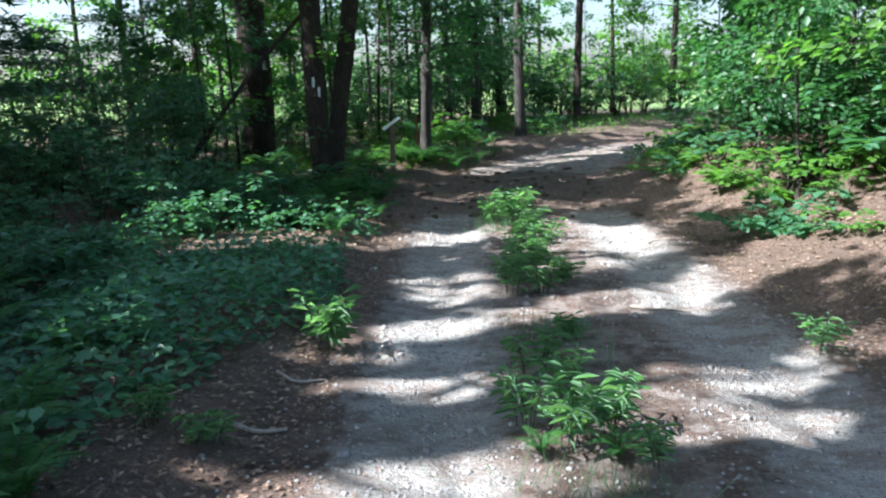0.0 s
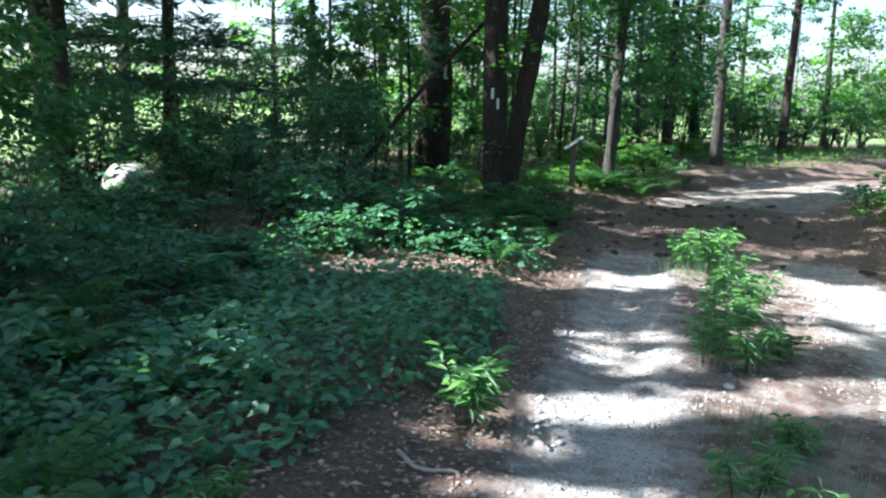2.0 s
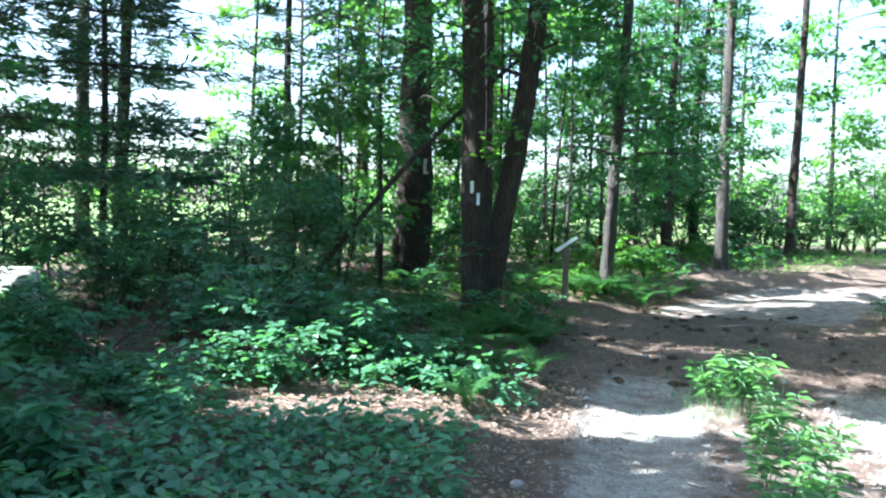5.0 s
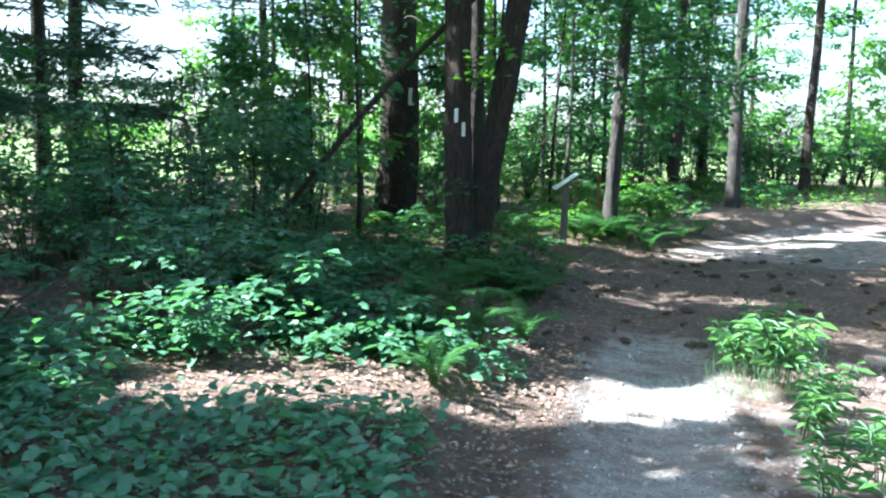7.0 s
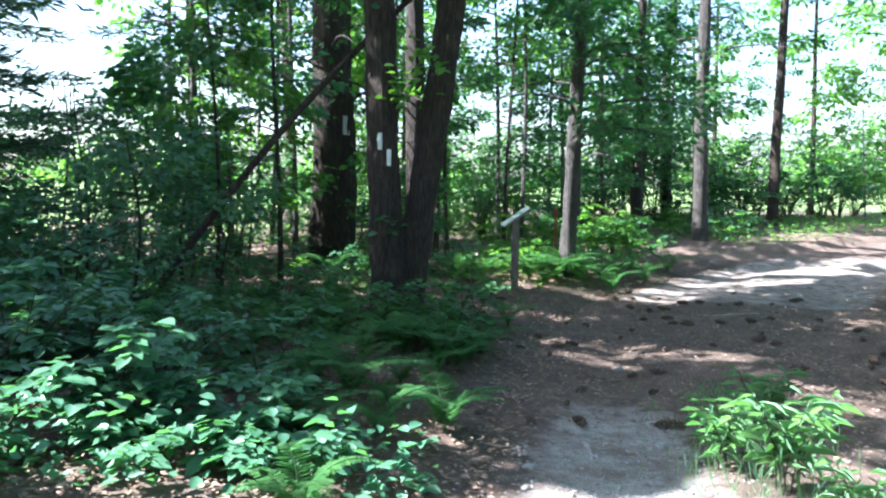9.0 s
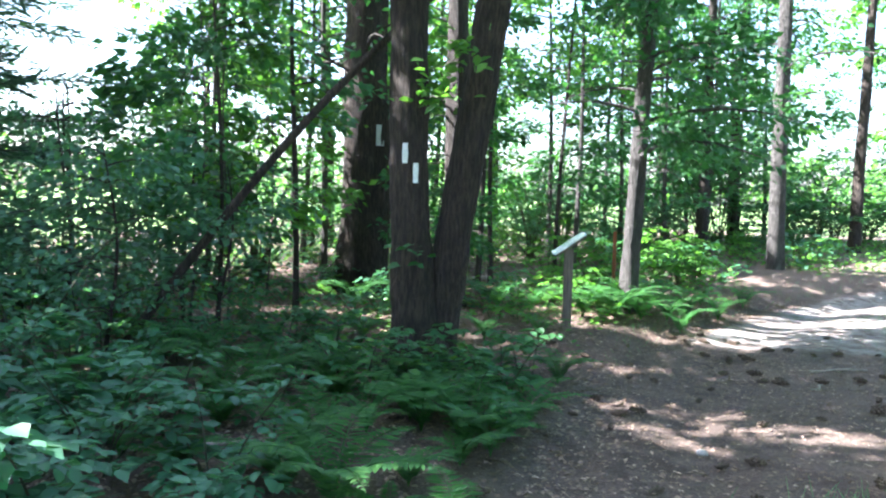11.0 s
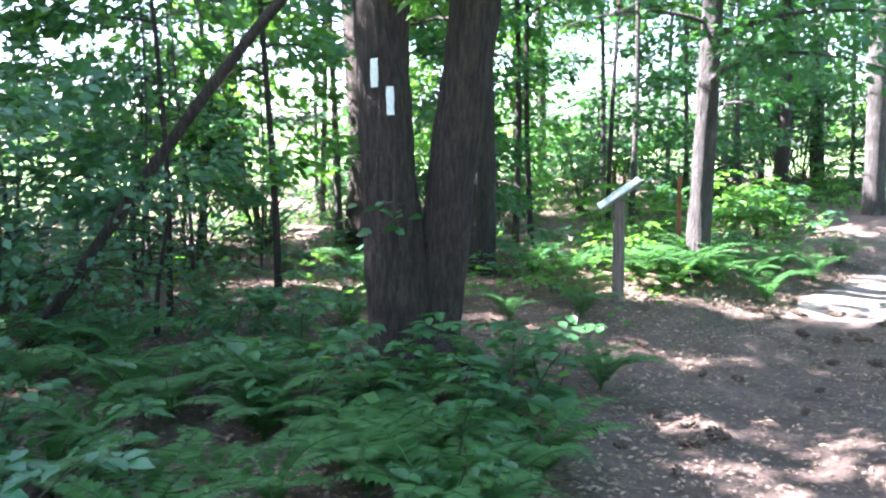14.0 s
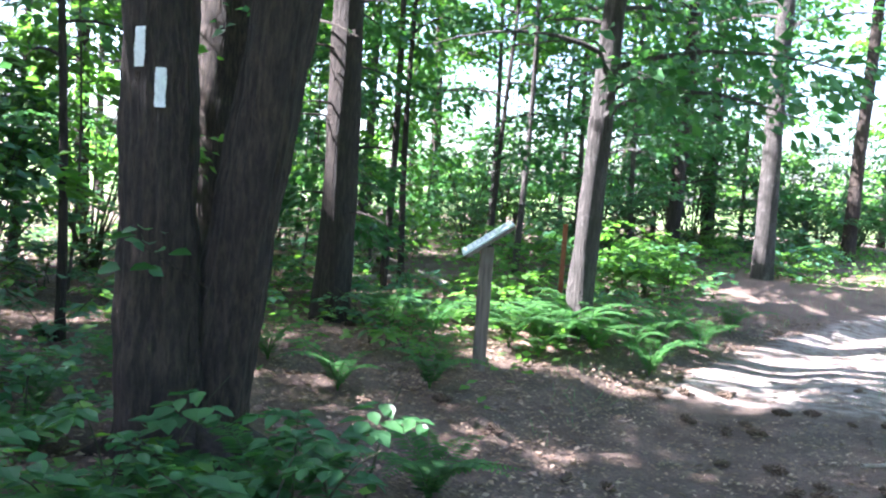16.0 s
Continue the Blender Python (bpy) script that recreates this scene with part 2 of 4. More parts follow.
def tube_data(path, radii, seg=8, ridge=0.0, flare=0.0, seed=0):
    """A closed tapered tube along a path, with bark ridges and a root flare."""
    path, radii = np.asarray(path, float), np.asarray(radii, float)
    n = len(path)
    tan = np.gradient(path, axis=0)
    tan /= np.linalg.norm(tan, axis=1, keepdims=True) + 1e-9
    ref = np.where(np.abs(tan[:, 2:3]) > 0.9, [[1.0, 0, 0]], [[0, 0, 1.0]])
    a = np.cross(ref, tan)
    a /= np.linalg.norm(a, axis=1, keepdims=True) + 1e-9
    b = np.cross(tan, a)
    th = np.linspace(0, 2 * np.pi, seg, endpoint=False)
    rr = np.repeat(radii[:, None], seg, 1)
    s = np.linspace(0, 1, n)[:, None] * np.linalg.norm(np.diff(path, axis=0), axis=1).sum()
    if ridge:
        rnd = np.random.RandomState(seed)
        f = np.zeros_like(rr)
        for k in (7, 11, 17, 23):
            p = rnd.uniform(0, 6.3)
            f += np.abs(np.sin(th[None] * k / 2 * 1.0 + p + 0.9 * np.sin(s * rnd.uniform(2, 5) + p)))
        rr = rr * (1 + ridge * (f / 4 - 0.6) + ridge * 0.5 * np.sin(th[None] * 3 + s * 2.1 + seed) + ridge * 0.22 * np.sin(s * 9 + 2 * th[None] + seed) + ridge * 0.15 * np.sin(s * 23 - 3 * th[None]))
    if flare:
        lobes = 0.6 + 0.4 * np.sin(th[None] * 5 + seed)
        rr = rr * (1 + flare * lobes * np.exp(-s / 0.22))
    v = path[:, None] + rr[..., None] * (np.cos(th)[None, :, None] * a[:, None] + np.sin(th)[None, :, None] * b[:, None])
    i, j = np.meshgrid(np.arange(n - 1), np.arange(seg), indexing="ij")
    k = (j + 1) % seg
    f = np.stack([i * seg + j, i * seg + k, (i + 1) * seg + k, (i + 1) * seg + j], -1).reshape(-1, 4)
    return v.reshape(-1, 3), f


def tube_parts(name, items, mat, parent):
    for v, f in items:
        mesh_ob(name, v, f, mat, parent, "", True)


def unit(v):
    return v / (np.linalg.norm(v, axis=-1, keepdims=True) + 1e-9)


def leaf_data(P, D, S, rnd, width=0.55, fold=0.12, level=0.6, fine=False, curl=0.12):
    """Folded leaves with base P, pointing along D, of length S; level draws their faces upwards."""
    n = len(P)
    D = unit(D)
    up = np.tile([0, 0, 1.0], (n, 1)) * level + rnd.normal(0, 0.45, (n, 3))
    side = unit(np.cross(D, up))
    nor = np.cross(side, D)
    S = S[:, None]
    w = S * width * 0.5
    if fine:
        v = np.stack([P, P + D * S * 0.28 + side * w * 0.85 + nor * S * fold, P + D * S * 0.62 + side * w + nor * S * fold * 0.8,
                      P + D * S - nor * S * curl, P + D * S * 0.62 - side * w + nor * S * fold * 0.8, P + D * S * 0.28 - side * w * 0.85 + nor * S * fold], 1)
        q = np.array([[0, 1, 2, 3], [0, 3, 4, 5]])
    else:
        v = np.stack([P, P + D * S * 0.45 + side * w + nor * S * fold, P + D * S, P + D * S * 0.45 - side * w + nor * S * fold], 1)
        q = np.array([[0, 1, 2], [0, 2, 3]])
    k = v.shape[1]
    f = (np.arange(n)[:, None, None] * k + q[None]).reshape(-1, q.shape[1])
    return v.reshape(-1, 3), f


# chosen sun patches; crown leaves that would shade them are left out: x, y, half length, half width on the ground
SUN_PATCHES = np.array([
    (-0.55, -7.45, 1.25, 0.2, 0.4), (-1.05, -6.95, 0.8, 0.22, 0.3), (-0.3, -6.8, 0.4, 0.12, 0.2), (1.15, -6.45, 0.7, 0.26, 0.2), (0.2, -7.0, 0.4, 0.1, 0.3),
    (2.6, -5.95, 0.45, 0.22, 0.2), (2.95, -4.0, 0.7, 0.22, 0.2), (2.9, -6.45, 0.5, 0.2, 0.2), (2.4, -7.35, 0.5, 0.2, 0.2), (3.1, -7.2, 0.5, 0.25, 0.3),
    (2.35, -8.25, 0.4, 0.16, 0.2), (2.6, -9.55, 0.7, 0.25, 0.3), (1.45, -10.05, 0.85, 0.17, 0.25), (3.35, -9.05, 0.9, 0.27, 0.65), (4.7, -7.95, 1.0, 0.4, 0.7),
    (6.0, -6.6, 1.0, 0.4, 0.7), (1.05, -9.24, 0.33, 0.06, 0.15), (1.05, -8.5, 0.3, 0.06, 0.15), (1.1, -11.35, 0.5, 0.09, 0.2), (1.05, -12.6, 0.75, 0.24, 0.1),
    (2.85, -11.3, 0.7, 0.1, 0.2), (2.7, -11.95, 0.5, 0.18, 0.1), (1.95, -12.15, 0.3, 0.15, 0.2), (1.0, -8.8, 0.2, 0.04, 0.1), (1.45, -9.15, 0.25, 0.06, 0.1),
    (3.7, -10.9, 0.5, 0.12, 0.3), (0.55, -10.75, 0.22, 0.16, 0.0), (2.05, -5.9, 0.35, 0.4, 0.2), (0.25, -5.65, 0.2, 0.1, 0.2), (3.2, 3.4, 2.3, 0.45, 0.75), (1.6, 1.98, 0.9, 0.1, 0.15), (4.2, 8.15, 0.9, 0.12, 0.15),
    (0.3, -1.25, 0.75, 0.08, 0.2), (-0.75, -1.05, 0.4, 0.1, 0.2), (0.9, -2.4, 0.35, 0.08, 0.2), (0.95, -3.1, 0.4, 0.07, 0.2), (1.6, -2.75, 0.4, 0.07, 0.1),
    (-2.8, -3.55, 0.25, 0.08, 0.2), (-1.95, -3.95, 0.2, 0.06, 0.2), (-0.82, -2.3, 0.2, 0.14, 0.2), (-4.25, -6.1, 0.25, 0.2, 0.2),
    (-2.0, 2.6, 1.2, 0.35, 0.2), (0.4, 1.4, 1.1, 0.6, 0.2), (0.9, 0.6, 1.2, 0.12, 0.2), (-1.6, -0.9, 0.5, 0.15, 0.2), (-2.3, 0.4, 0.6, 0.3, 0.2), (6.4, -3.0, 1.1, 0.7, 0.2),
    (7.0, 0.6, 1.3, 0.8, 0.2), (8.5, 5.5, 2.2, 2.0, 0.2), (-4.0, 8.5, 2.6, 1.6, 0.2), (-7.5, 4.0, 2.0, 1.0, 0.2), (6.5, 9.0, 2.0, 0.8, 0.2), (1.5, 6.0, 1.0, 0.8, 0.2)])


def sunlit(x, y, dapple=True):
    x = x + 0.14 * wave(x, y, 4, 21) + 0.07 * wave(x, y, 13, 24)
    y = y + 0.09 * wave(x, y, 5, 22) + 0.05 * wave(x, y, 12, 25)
    # threshold for leaving out crown leaves, set stretch by stretch to place the dapples
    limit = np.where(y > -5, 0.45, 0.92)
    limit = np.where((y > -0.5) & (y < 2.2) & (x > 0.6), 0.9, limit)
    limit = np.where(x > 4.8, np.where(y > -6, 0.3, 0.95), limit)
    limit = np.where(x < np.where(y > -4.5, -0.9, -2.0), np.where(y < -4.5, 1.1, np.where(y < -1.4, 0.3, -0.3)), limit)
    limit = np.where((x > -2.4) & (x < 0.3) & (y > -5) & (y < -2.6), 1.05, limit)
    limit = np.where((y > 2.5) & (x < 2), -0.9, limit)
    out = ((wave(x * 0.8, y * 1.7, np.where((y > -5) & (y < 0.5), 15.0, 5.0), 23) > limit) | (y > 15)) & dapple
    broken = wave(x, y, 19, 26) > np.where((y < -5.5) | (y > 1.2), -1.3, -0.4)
    for gx, gy, a, b, turn in SUN_PATCHES:
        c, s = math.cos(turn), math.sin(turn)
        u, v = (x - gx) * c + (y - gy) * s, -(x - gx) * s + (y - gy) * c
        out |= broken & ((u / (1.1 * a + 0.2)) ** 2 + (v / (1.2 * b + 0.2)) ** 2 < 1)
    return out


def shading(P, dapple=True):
    """True for leaves to keep; those that would shade a chosen sun patch are dropped."""
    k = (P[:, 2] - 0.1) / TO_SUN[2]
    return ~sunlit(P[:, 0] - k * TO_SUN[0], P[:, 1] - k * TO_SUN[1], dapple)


# ---- ground ----
def spaced(lo, hi, step_, far):
    core = np.arange(lo, hi + 1e-6, step_)
    grow = step_ * 1.35 ** np.arange(1, 40)
    out = np.cumsum(grow)
    out = out[out < far]
    return np.concatenate([lo - out[::-1], core, hi + out])


def build_ground():
    xs, ys = spaced(-9, 9, 0.09, 900), spaced(-18, 14, 0.09, 900)
    X, Y = np.meshgrid(xs, ys)
    Z = land(X, Y)
    nx, ny = len(xs), len(ys)
    i, j = np.meshgrid(np.arange(ny - 1), np.arange(nx - 1), indexing="ij")
    f = np.stack([i * nx + j, i * nx + j + 1, (i + 1) * nx + j + 1, (i + 1) * nx + j], -1).reshape(-1, 4)
    ob = mesh_ob("ground", np.stack([X, Y, Z], -1).reshape(-1, 3), f, GROUND, smooth=True)
    u = X - track_centre(Y)
    masks = {"track": step(2.3, 1.5, np.abs(u + 0.1)), "rut": step(1.0, 0.05, np.abs(np.abs(u) - 1.0)) * (0.76 - 0.66 * step(-5.5, -3.2, Y)),
             "meadow": np.maximum(np.maximum(step(17, 22, Y), step(-11, -15, X)), step(40, 50, np.hypot(X, Y)))}
    masks["rut"] = np.maximum(masks["rut"], 0.42 * step(1.9, 1.3, np.abs(u)) * step(-4.5, -6.5, Y))
    masks["rut"] = np.maximum(masks["rut"], 0.5 * step(0.0, 0.9, Y) * step(8, 6, Y) * step(2.0, 1.4, np.abs(u)))
    for k, v in masks.items():
        a = ob.data.attributes.new(k, "FLOAT", "POINT")
        a.data.foreach_set("value", v.astype(np.float32).ravel())
    return tagged(ob, "forest floor of brown leaf litter with a sandy two-rut track", "ground", kind="structure")


build_ground()


# ---- trees ----
def sprays(rnd, top_fn, z0, z1, n, reach, leaves, size, droop=0.1, spread=0.5, stout=0.2):
    """Branches leaving the trunk and the leaves that they carry."""
    wood, P, D = [], [], []
    for k in range(n):
        z = z0 + (z1 - z0) * (k + rnd.uniform(0, 1)) / n
        a = rnd.uniform(0, 2 * np.pi)
        L = reach * rnd.uniform(0.6, 1.1) * (1 - 0.45 * (z - z0) / max(z1 - z0, 0.1))
        s = np.linspace(0, 1, 7)[:, None]
        dirn = np.array([np.cos(a), np.sin(a), 0])
        bend = np.array([-np.sin(a), np.cos(a), 0]) * rnd.uniform(-0.25, 0.25)
        path = top_fn(z) + L * (dirn * s + bend * s ** 2) + np.array([0, 0, 1.0]) * L * (0.35 * s - (0.3 + droop) * s ** 2)
        r0 = min(0.010 + 0.011 * L, 0.4 * stout)
        wood.append(tube_data(path, r0 * (1 - 0.85 * s[:, 0]), 5))
        m = int(leaves * rnd.uniform(0.7, 1.2))
        t = rnd.uniform(0.22, 1.0, m) ** 0.8
        base = np.stack([np.interp(t, s[:, 0], path[:, c]) for c in range(3)], 1)
        w = spread * L * 0.5 * (0.35 + 0.65 * np.sin(np.pi * np.clip(t, 0, 0.97)))
        off = rnd.normal(0, 1, (m, 3)) * np.stack([w, w, w * 0.28 + 0.05], 1) * 0.75
        P.append(base + off)
        D.append(unit(off + 0.3 * dirn) + np.array([0, 0, -0.35]) + rnd.normal(0, 0.3, (m, 3)))
    P, D = np.concatenate(P), np.concatenate(D)
    return wood, P, D, size * rnd.uniform(0.6, 1.25, len(P))


def trunk_path(rnd, height, lean, bow, n=26):
    s = np.linspace(0, 1, n)
    ph = rnd.uniform(0, 6.3)
    wob = 0.05 * np.sin(s * 5 + ph) - 0.05 * math.sin(ph)
    return np.stack([lean[0] * s * height + bow[0] * np.sin(np.pi * s) + wob, lean[1] * s * height + bow[1] * np.sin(np.pi * s) + wob * 0.6, s * height - 0.12 * (s == 0)], 1)


def tree(x, y, r, height, label, seed, bark=BARK, leaf=LEAF, lean=(0, 0), bow=(0, 0), low=None, crown=None, ridge=0.12, seg=28, size=0.13, group="forest trees", name="tree", cull=True, top_size=0.24):
    """A trunk with limbs. low, crown: first height, last height, branches, reach, leaves a branch."""
    rnd = np.random.RandomState(seed)
    ob = thing(name, x, y, label, "tree", group)
    path = trunk_path(rnd, height, lean, bow, 60 if ridge > 0.1 else 24)
    s = np.linspace(0, 1, len(path))
    mesh_ob("trunk", *tube_data(path, r * (1 - 0.72 * s), seg, ridge, 0.35, seed), bark, ob, "", True)
    base = np.array(ob.matrix_world.translation)

    def top_fn(z):
        return np.array([np.interp(z, path[:, 2], path[:, c]) for c in range(3)])

    for tag, spec in (("lower_foliage", low), ("crown", crown)):
        if not spec:
            continue
        wood, P, D, S = sprays(rnd, top_fn, *spec, top_size if tag == "crown" else size, stout=r)
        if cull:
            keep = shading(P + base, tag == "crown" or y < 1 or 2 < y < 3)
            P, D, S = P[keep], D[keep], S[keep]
        tube_parts("limb", wood, bark, ob)
        if len(P):
            mesh_ob(tag, *leaf_data(P, D, S, rnd, 0.62), leaf, ob)
    return ob


def pine(x, y, r, height, seed, z0=1.8, reach=3.0):
    rnd = np.random.RandomState(seed)
    ob = thing("pine_tree", x, y, "tall dark pine with level tiers of needles", "tree", "pine trees")
    path = trunk_path(rnd, height, (0, 0), (0, 0), 30)
    mesh_ob("trunk", *tube_data(path, r * (1 - 0.75 * np.linspace(0, 1, 30)), 16, 0.08, 0.3, seed), BARK_DARK, ob, "", True)
    base = np.array(ob.matrix_world.translation)
    wood, P, D = [], [], []
    z = z0
    while z < height - 0.6:
        for a in rnd.uniform(0, 6.3) + np.arange(5) * 1.257 + rnd.normal(0, 0.15, 5):
            L = reach * rnd.uniform(0.5, 1.0) * (1 - 0.6 * (z / height))
            s = np.linspace(0, 1, 6)[:, None]
            d = np.array([np.cos(a), np.sin(a), 0])
            bp = np.array([0, 0, z]) + d * L * s + np.array([0, 0, 0.16 * L]) * (s - s ** 2) * rnd.uniform(-1, 1)
            wood.append(tube_data(bp, 0.02 * (1 - 0.8 * s[:, 0]), 4))
            m = 190
            t = rnd.uniform(0.2, 1, m)
            b0 = np.stack([np.interp(t, s[:, 0], bp[:, c]) for c in range(3)], 1)
            lat = np.array([-d[1], d[0], 0]) * rnd.normal(0, 0.2 * L, m)[:, None] * (1.1 - t[:, None])
            P.append(b0 + lat + rnd.normal(0, 0.05, (m, 3)))
            D.append(d + 1.2 * unit(lat) + rnd.normal(0, 0.5, (m, 3)))
        z += rnd.uniform(0.55, 0.95)
    P, D = np.concatenate(P), np.concatenate(D)
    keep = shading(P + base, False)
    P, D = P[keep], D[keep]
    tube_parts("limb", wood, BARK_DARK, ob)
    mesh_ob("needles", *leaf_data(P, D, rnd.uniform(0.16, 0.32, len(P)), rnd, 0.15, 0.05), NEEDLE, ob)
    return ob


def twin_tree():
    rnd = np.random.RandomState(5)
    ob = thing("twin_trunk_tree", -0.915, -2.31, "old tree, two dark ridged trunks from one base, white blazes", "tree", z=0.06)
    base = np.array(ob.matrix_world.translation)
    n, h = 130, 11.0
    s = np.linspace(0, 1, n)
    z = s * h - 0.15
    left = np.stack([-0.05 - 0.035 * z, -0.06 - 0.02 * z, z], 1)
    right = np.stack([0.06 + 0.15 * z + 0.02 * np.sin(z * 0.9), 0.10 - 0.03 * z, z], 1)
    mesh_ob("trunk", *tube_data(left, (0.19 - 0.03 * step(0.0, 1.3, z)) * (1 - 0.35 * s), 72, 0.17, 0.3, 2), BARK, ob, "straighter dark trunk with deep bark ridges", True)
    mesh_ob("trunk", *tube_data(right, (0.165 - 0.02 * step(0.0, 1.3, z)) * (1 - 0.35 * s), 72, 0.17, 0.3, 9), BARK, ob, "leaning trunk with deep bark ridges", True)
    for k, ang in enumerate((-0.62, 0.5, 1.9, 3.3, 4.3, 5.0)):
        t = np.linspace(0, 1, 10)
        p = np.stack([0.05 + np.cos(ang) * (0.08 + 0.5 * t), np.sin(ang) * (0.08 + 0.48 * t), 0.20 - 0.30 * t ** 0.6], 1)
        mesh_ob("root", *tube_data(p, 0.10 * (1 - 0.75 * t), 12, 0.2, 0, k), BARK, ob, "", True)

    def ltop(zz):
        return np.array([np.interp(zz, left[:, 2], left[:, c]) for c in range(3)])

    def rtop(zz):
        return np.array([np.interp(zz, right[:, 2], right[:, c]) for c in range(3)])

    for fn, sd in ((ltop, 1), (rtop, 2)):
        wood, P, D, S = sprays(np.random.RandomState(sd), fn, 5.2, 10.5, 13, 3.6, 420, 0.22)
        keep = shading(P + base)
        tube_parts("limb", wood, BARK, ob)
        mesh_ob("crown", *leaf_data(P[keep], D[keep], S[keep], rnd, 0.65), LEAF, ob)
    for fn, sd in ((ltop, 3), (rtop, 4)):
        wood, P, D, S = sprays(np.random.RandomState(sd), fn, 2.9, 5.2, 8, 2.0, 170, 0.12)
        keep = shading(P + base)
        tube_parts("limb", wood, BARK, ob)
        mesh_ob("lower_foliage", *leaf_data(P[keep], D[keep], S[keep], rnd, 0.65), LEAF, ob)
    for c, m, spread, mat in (((0.13, -0.25, 2.2), 60, 0.12, LEAF_LIGHT), ((0.0, -0.36, 0.95), 14, 0.14, LEAF), ((0.33, -0.3, 2.5), 50, 0.15, LEAF_LIGHT)):
        P = np.array(c) + rnd.normal(0, spread, (m, 3)) * np.array([1, 0.6, 0.6])
        sprig = mesh_ob("leafy_sprig", *leaf_data(P, rnd.normal(0, 1, (m, 3)) * np.array([1, 1, 0.4]), rnd.uniform(0.06, 0.12, m), rnd, 0.65, 0.08, 1.0, True), mat, ob)
        sprig["kind"] = "stuff"
        q = np.linspace(0, 1, 6)[:, None]
        mesh_ob("twig", *tube_data(np.array([0.05 + 0.1 * c[2], -0.05, c[2] - 0.2]) * (1 - q) + np.array(c) * q, 0.006 * (1 - 0.6 * q[:, 0]), 5), BARK, ob)
    eye = Vector((0.93, -7.0, 1.4))
    for dz, side, tilt in ((1.735, -0.055, 5), (1.575, 0.025, 3)):
        c = Vector(ltop(dz))
        w = (eye - (Vector(base) + c))
        w.z = 0
        w.normalize()
        sx = Vector((-w.y, w.x, 0))
        bm = bmesh.new()
        bmesh.ops.create_grid(bm, x_segments=6, y_segments=14, size=0.5)
        for v in bm.verts:
            u, q = v.co.x, v.co.y
            jag = 0.004 * math.sin(q * 40 + side * 90)
            off = side + u * 0.038 + (jag if abs(u) > 0.4 else 0)
            d = math.sqrt(max(0.158 ** 2 - off * off, 0))
            v.co = c + sx * off + w * (d + 0.016 + 0.003 * math.sin(u * 17 + q * 31)) + Vector((0, 0, q * 0.145 + off * math.tan(radians(tilt))))
        bmesh.ops.solidify(bm, geom=bm.faces[:], thickness=0.012)
        part("painted_blaze", bm, PAINT, ob, "white painted trail blaze")
    return ob


twin_tree()
OAK = "large forest tree with dark ridged bark"
big = tree(-3.24, 2.3, 0.37, 13, "massive old tree with dark furrowed bark", 11, BARK, LEAF, (0.005, 0), low=(2.3, 5.5, 13, 2.6, 280), crown=(6, 12.5, 14, 4.2, 300), ridge=0.16, seg=40, size=0.14)
bm = bmesh.new()
bmesh.ops.create_grid(bm, x_segments=4, y_segments=8, size=0.5)
for v in bm.verts:
    a = -0.55 + v.co.x * 0.4
    v.co = Vector((0.345 * math.cos(a), 0.345 * math.sin(a), 2.25 + v.co.y * 0.28))
bmesh.ops.solidify(bm, geom=bm.faces[:], thickness=0.015)
part("painted_blaze", bm, PAINT, big, "white painted trail blaze")
tree(-1.68, 1.5, 0.17, 11, "tree trunk clad in leafy climbing growth", 12, BARK_DARK, LEAF, (0.0, 0.01), low=(0.7, 4.6, 26, 0.75, 85), crown=(6, 10.5, 10, 3.4, 280), size=0.11)
tree(0.56, 1.7, 0.115, 12, "slim tree with pale patchy grey bark", 13, BARK_GREY, LEAF, (0.022, 0.0), low=(1.9, 5.4, 20, 1.9, 180), crown=(6, 11.5, 10, 3.4, 280), ridge=0.13)
tree(3.04, 7.9, 0.155, 14, "straight tree with pale grey bark beside the track", 14, BARK_GREY, LEAF, (0.0, 0), low=(2.6, 7, 20, 2.2, 190), crown=(7, 13, 11, 3.6, 280), ridge=0.13)
tree(5.2, 11.8, 0.135, 15, "tall slender tree with dark bark at the bend", 15, BARK, LEAF, (0.006, 0), low=(4.5, 7, 4, 1.5, 120), crown=(8, 14, 10, 3.2, 260))
tree(2.7, 13.5, 0.16, 11, "crooked tree leaning towards the clearing", 16, BARK_DARK, LEAF, (0.10, 0), (-0.5, 0), low=(2.4, 7.5, 15, 2.3, 190), crown=(7, 10.5, 6, 3, 200))
tree(1.75, 10.0, 0.13, 13, "slim dark tree in the thin belt of woodland", 17, BARK_DARK, LEAF, (0.02, 0), low=(2.0, 6.5, 18, 2.0, 180), crown=(7, 12, 8, 3.2, 240))
tree(-0.75, 4.6, 0.035, 7, "young tree with thin dark trunk", 18, BARK_DARK, LEAF, (0.02, 0), low=(1.4, 5, 11, 1.4, 120), crown=(5, 6.8, 4, 1.8, 120))
tree(-1.78, 3.4, 0.045, 7.5, "thin sapling with bare lower stem", 19, BARK_DARK, LEAF, (0.015, 0), low=(2.4, 7, 8, 1.2, 110))
tree(-1.6, 3.55, 0.04, 7.0, "thin sapling with bare lower stem", 20, BARK_DARK, LEAF, (-0.02, 0), low=(2.4, 6.6, 7, 1.2, 110))
tree(-3.2, -1.7, 0.024, 4.6, "thin sapling with layered broad leaves", 21, BARK_DARK, LEAF_SHRUB, (0.0, 0), low=(0.9, 4.6, 11, 1.2, 120), size=0.12)
tree(-2.9, -0.6, 0.035, 5.5, "thin sapling with layered broad leaves", 22, BARK_DARK, LEAF_SHRUB, (0.01, 0), low=(1.8, 5, 9, 1.3, 110), size=0.12)


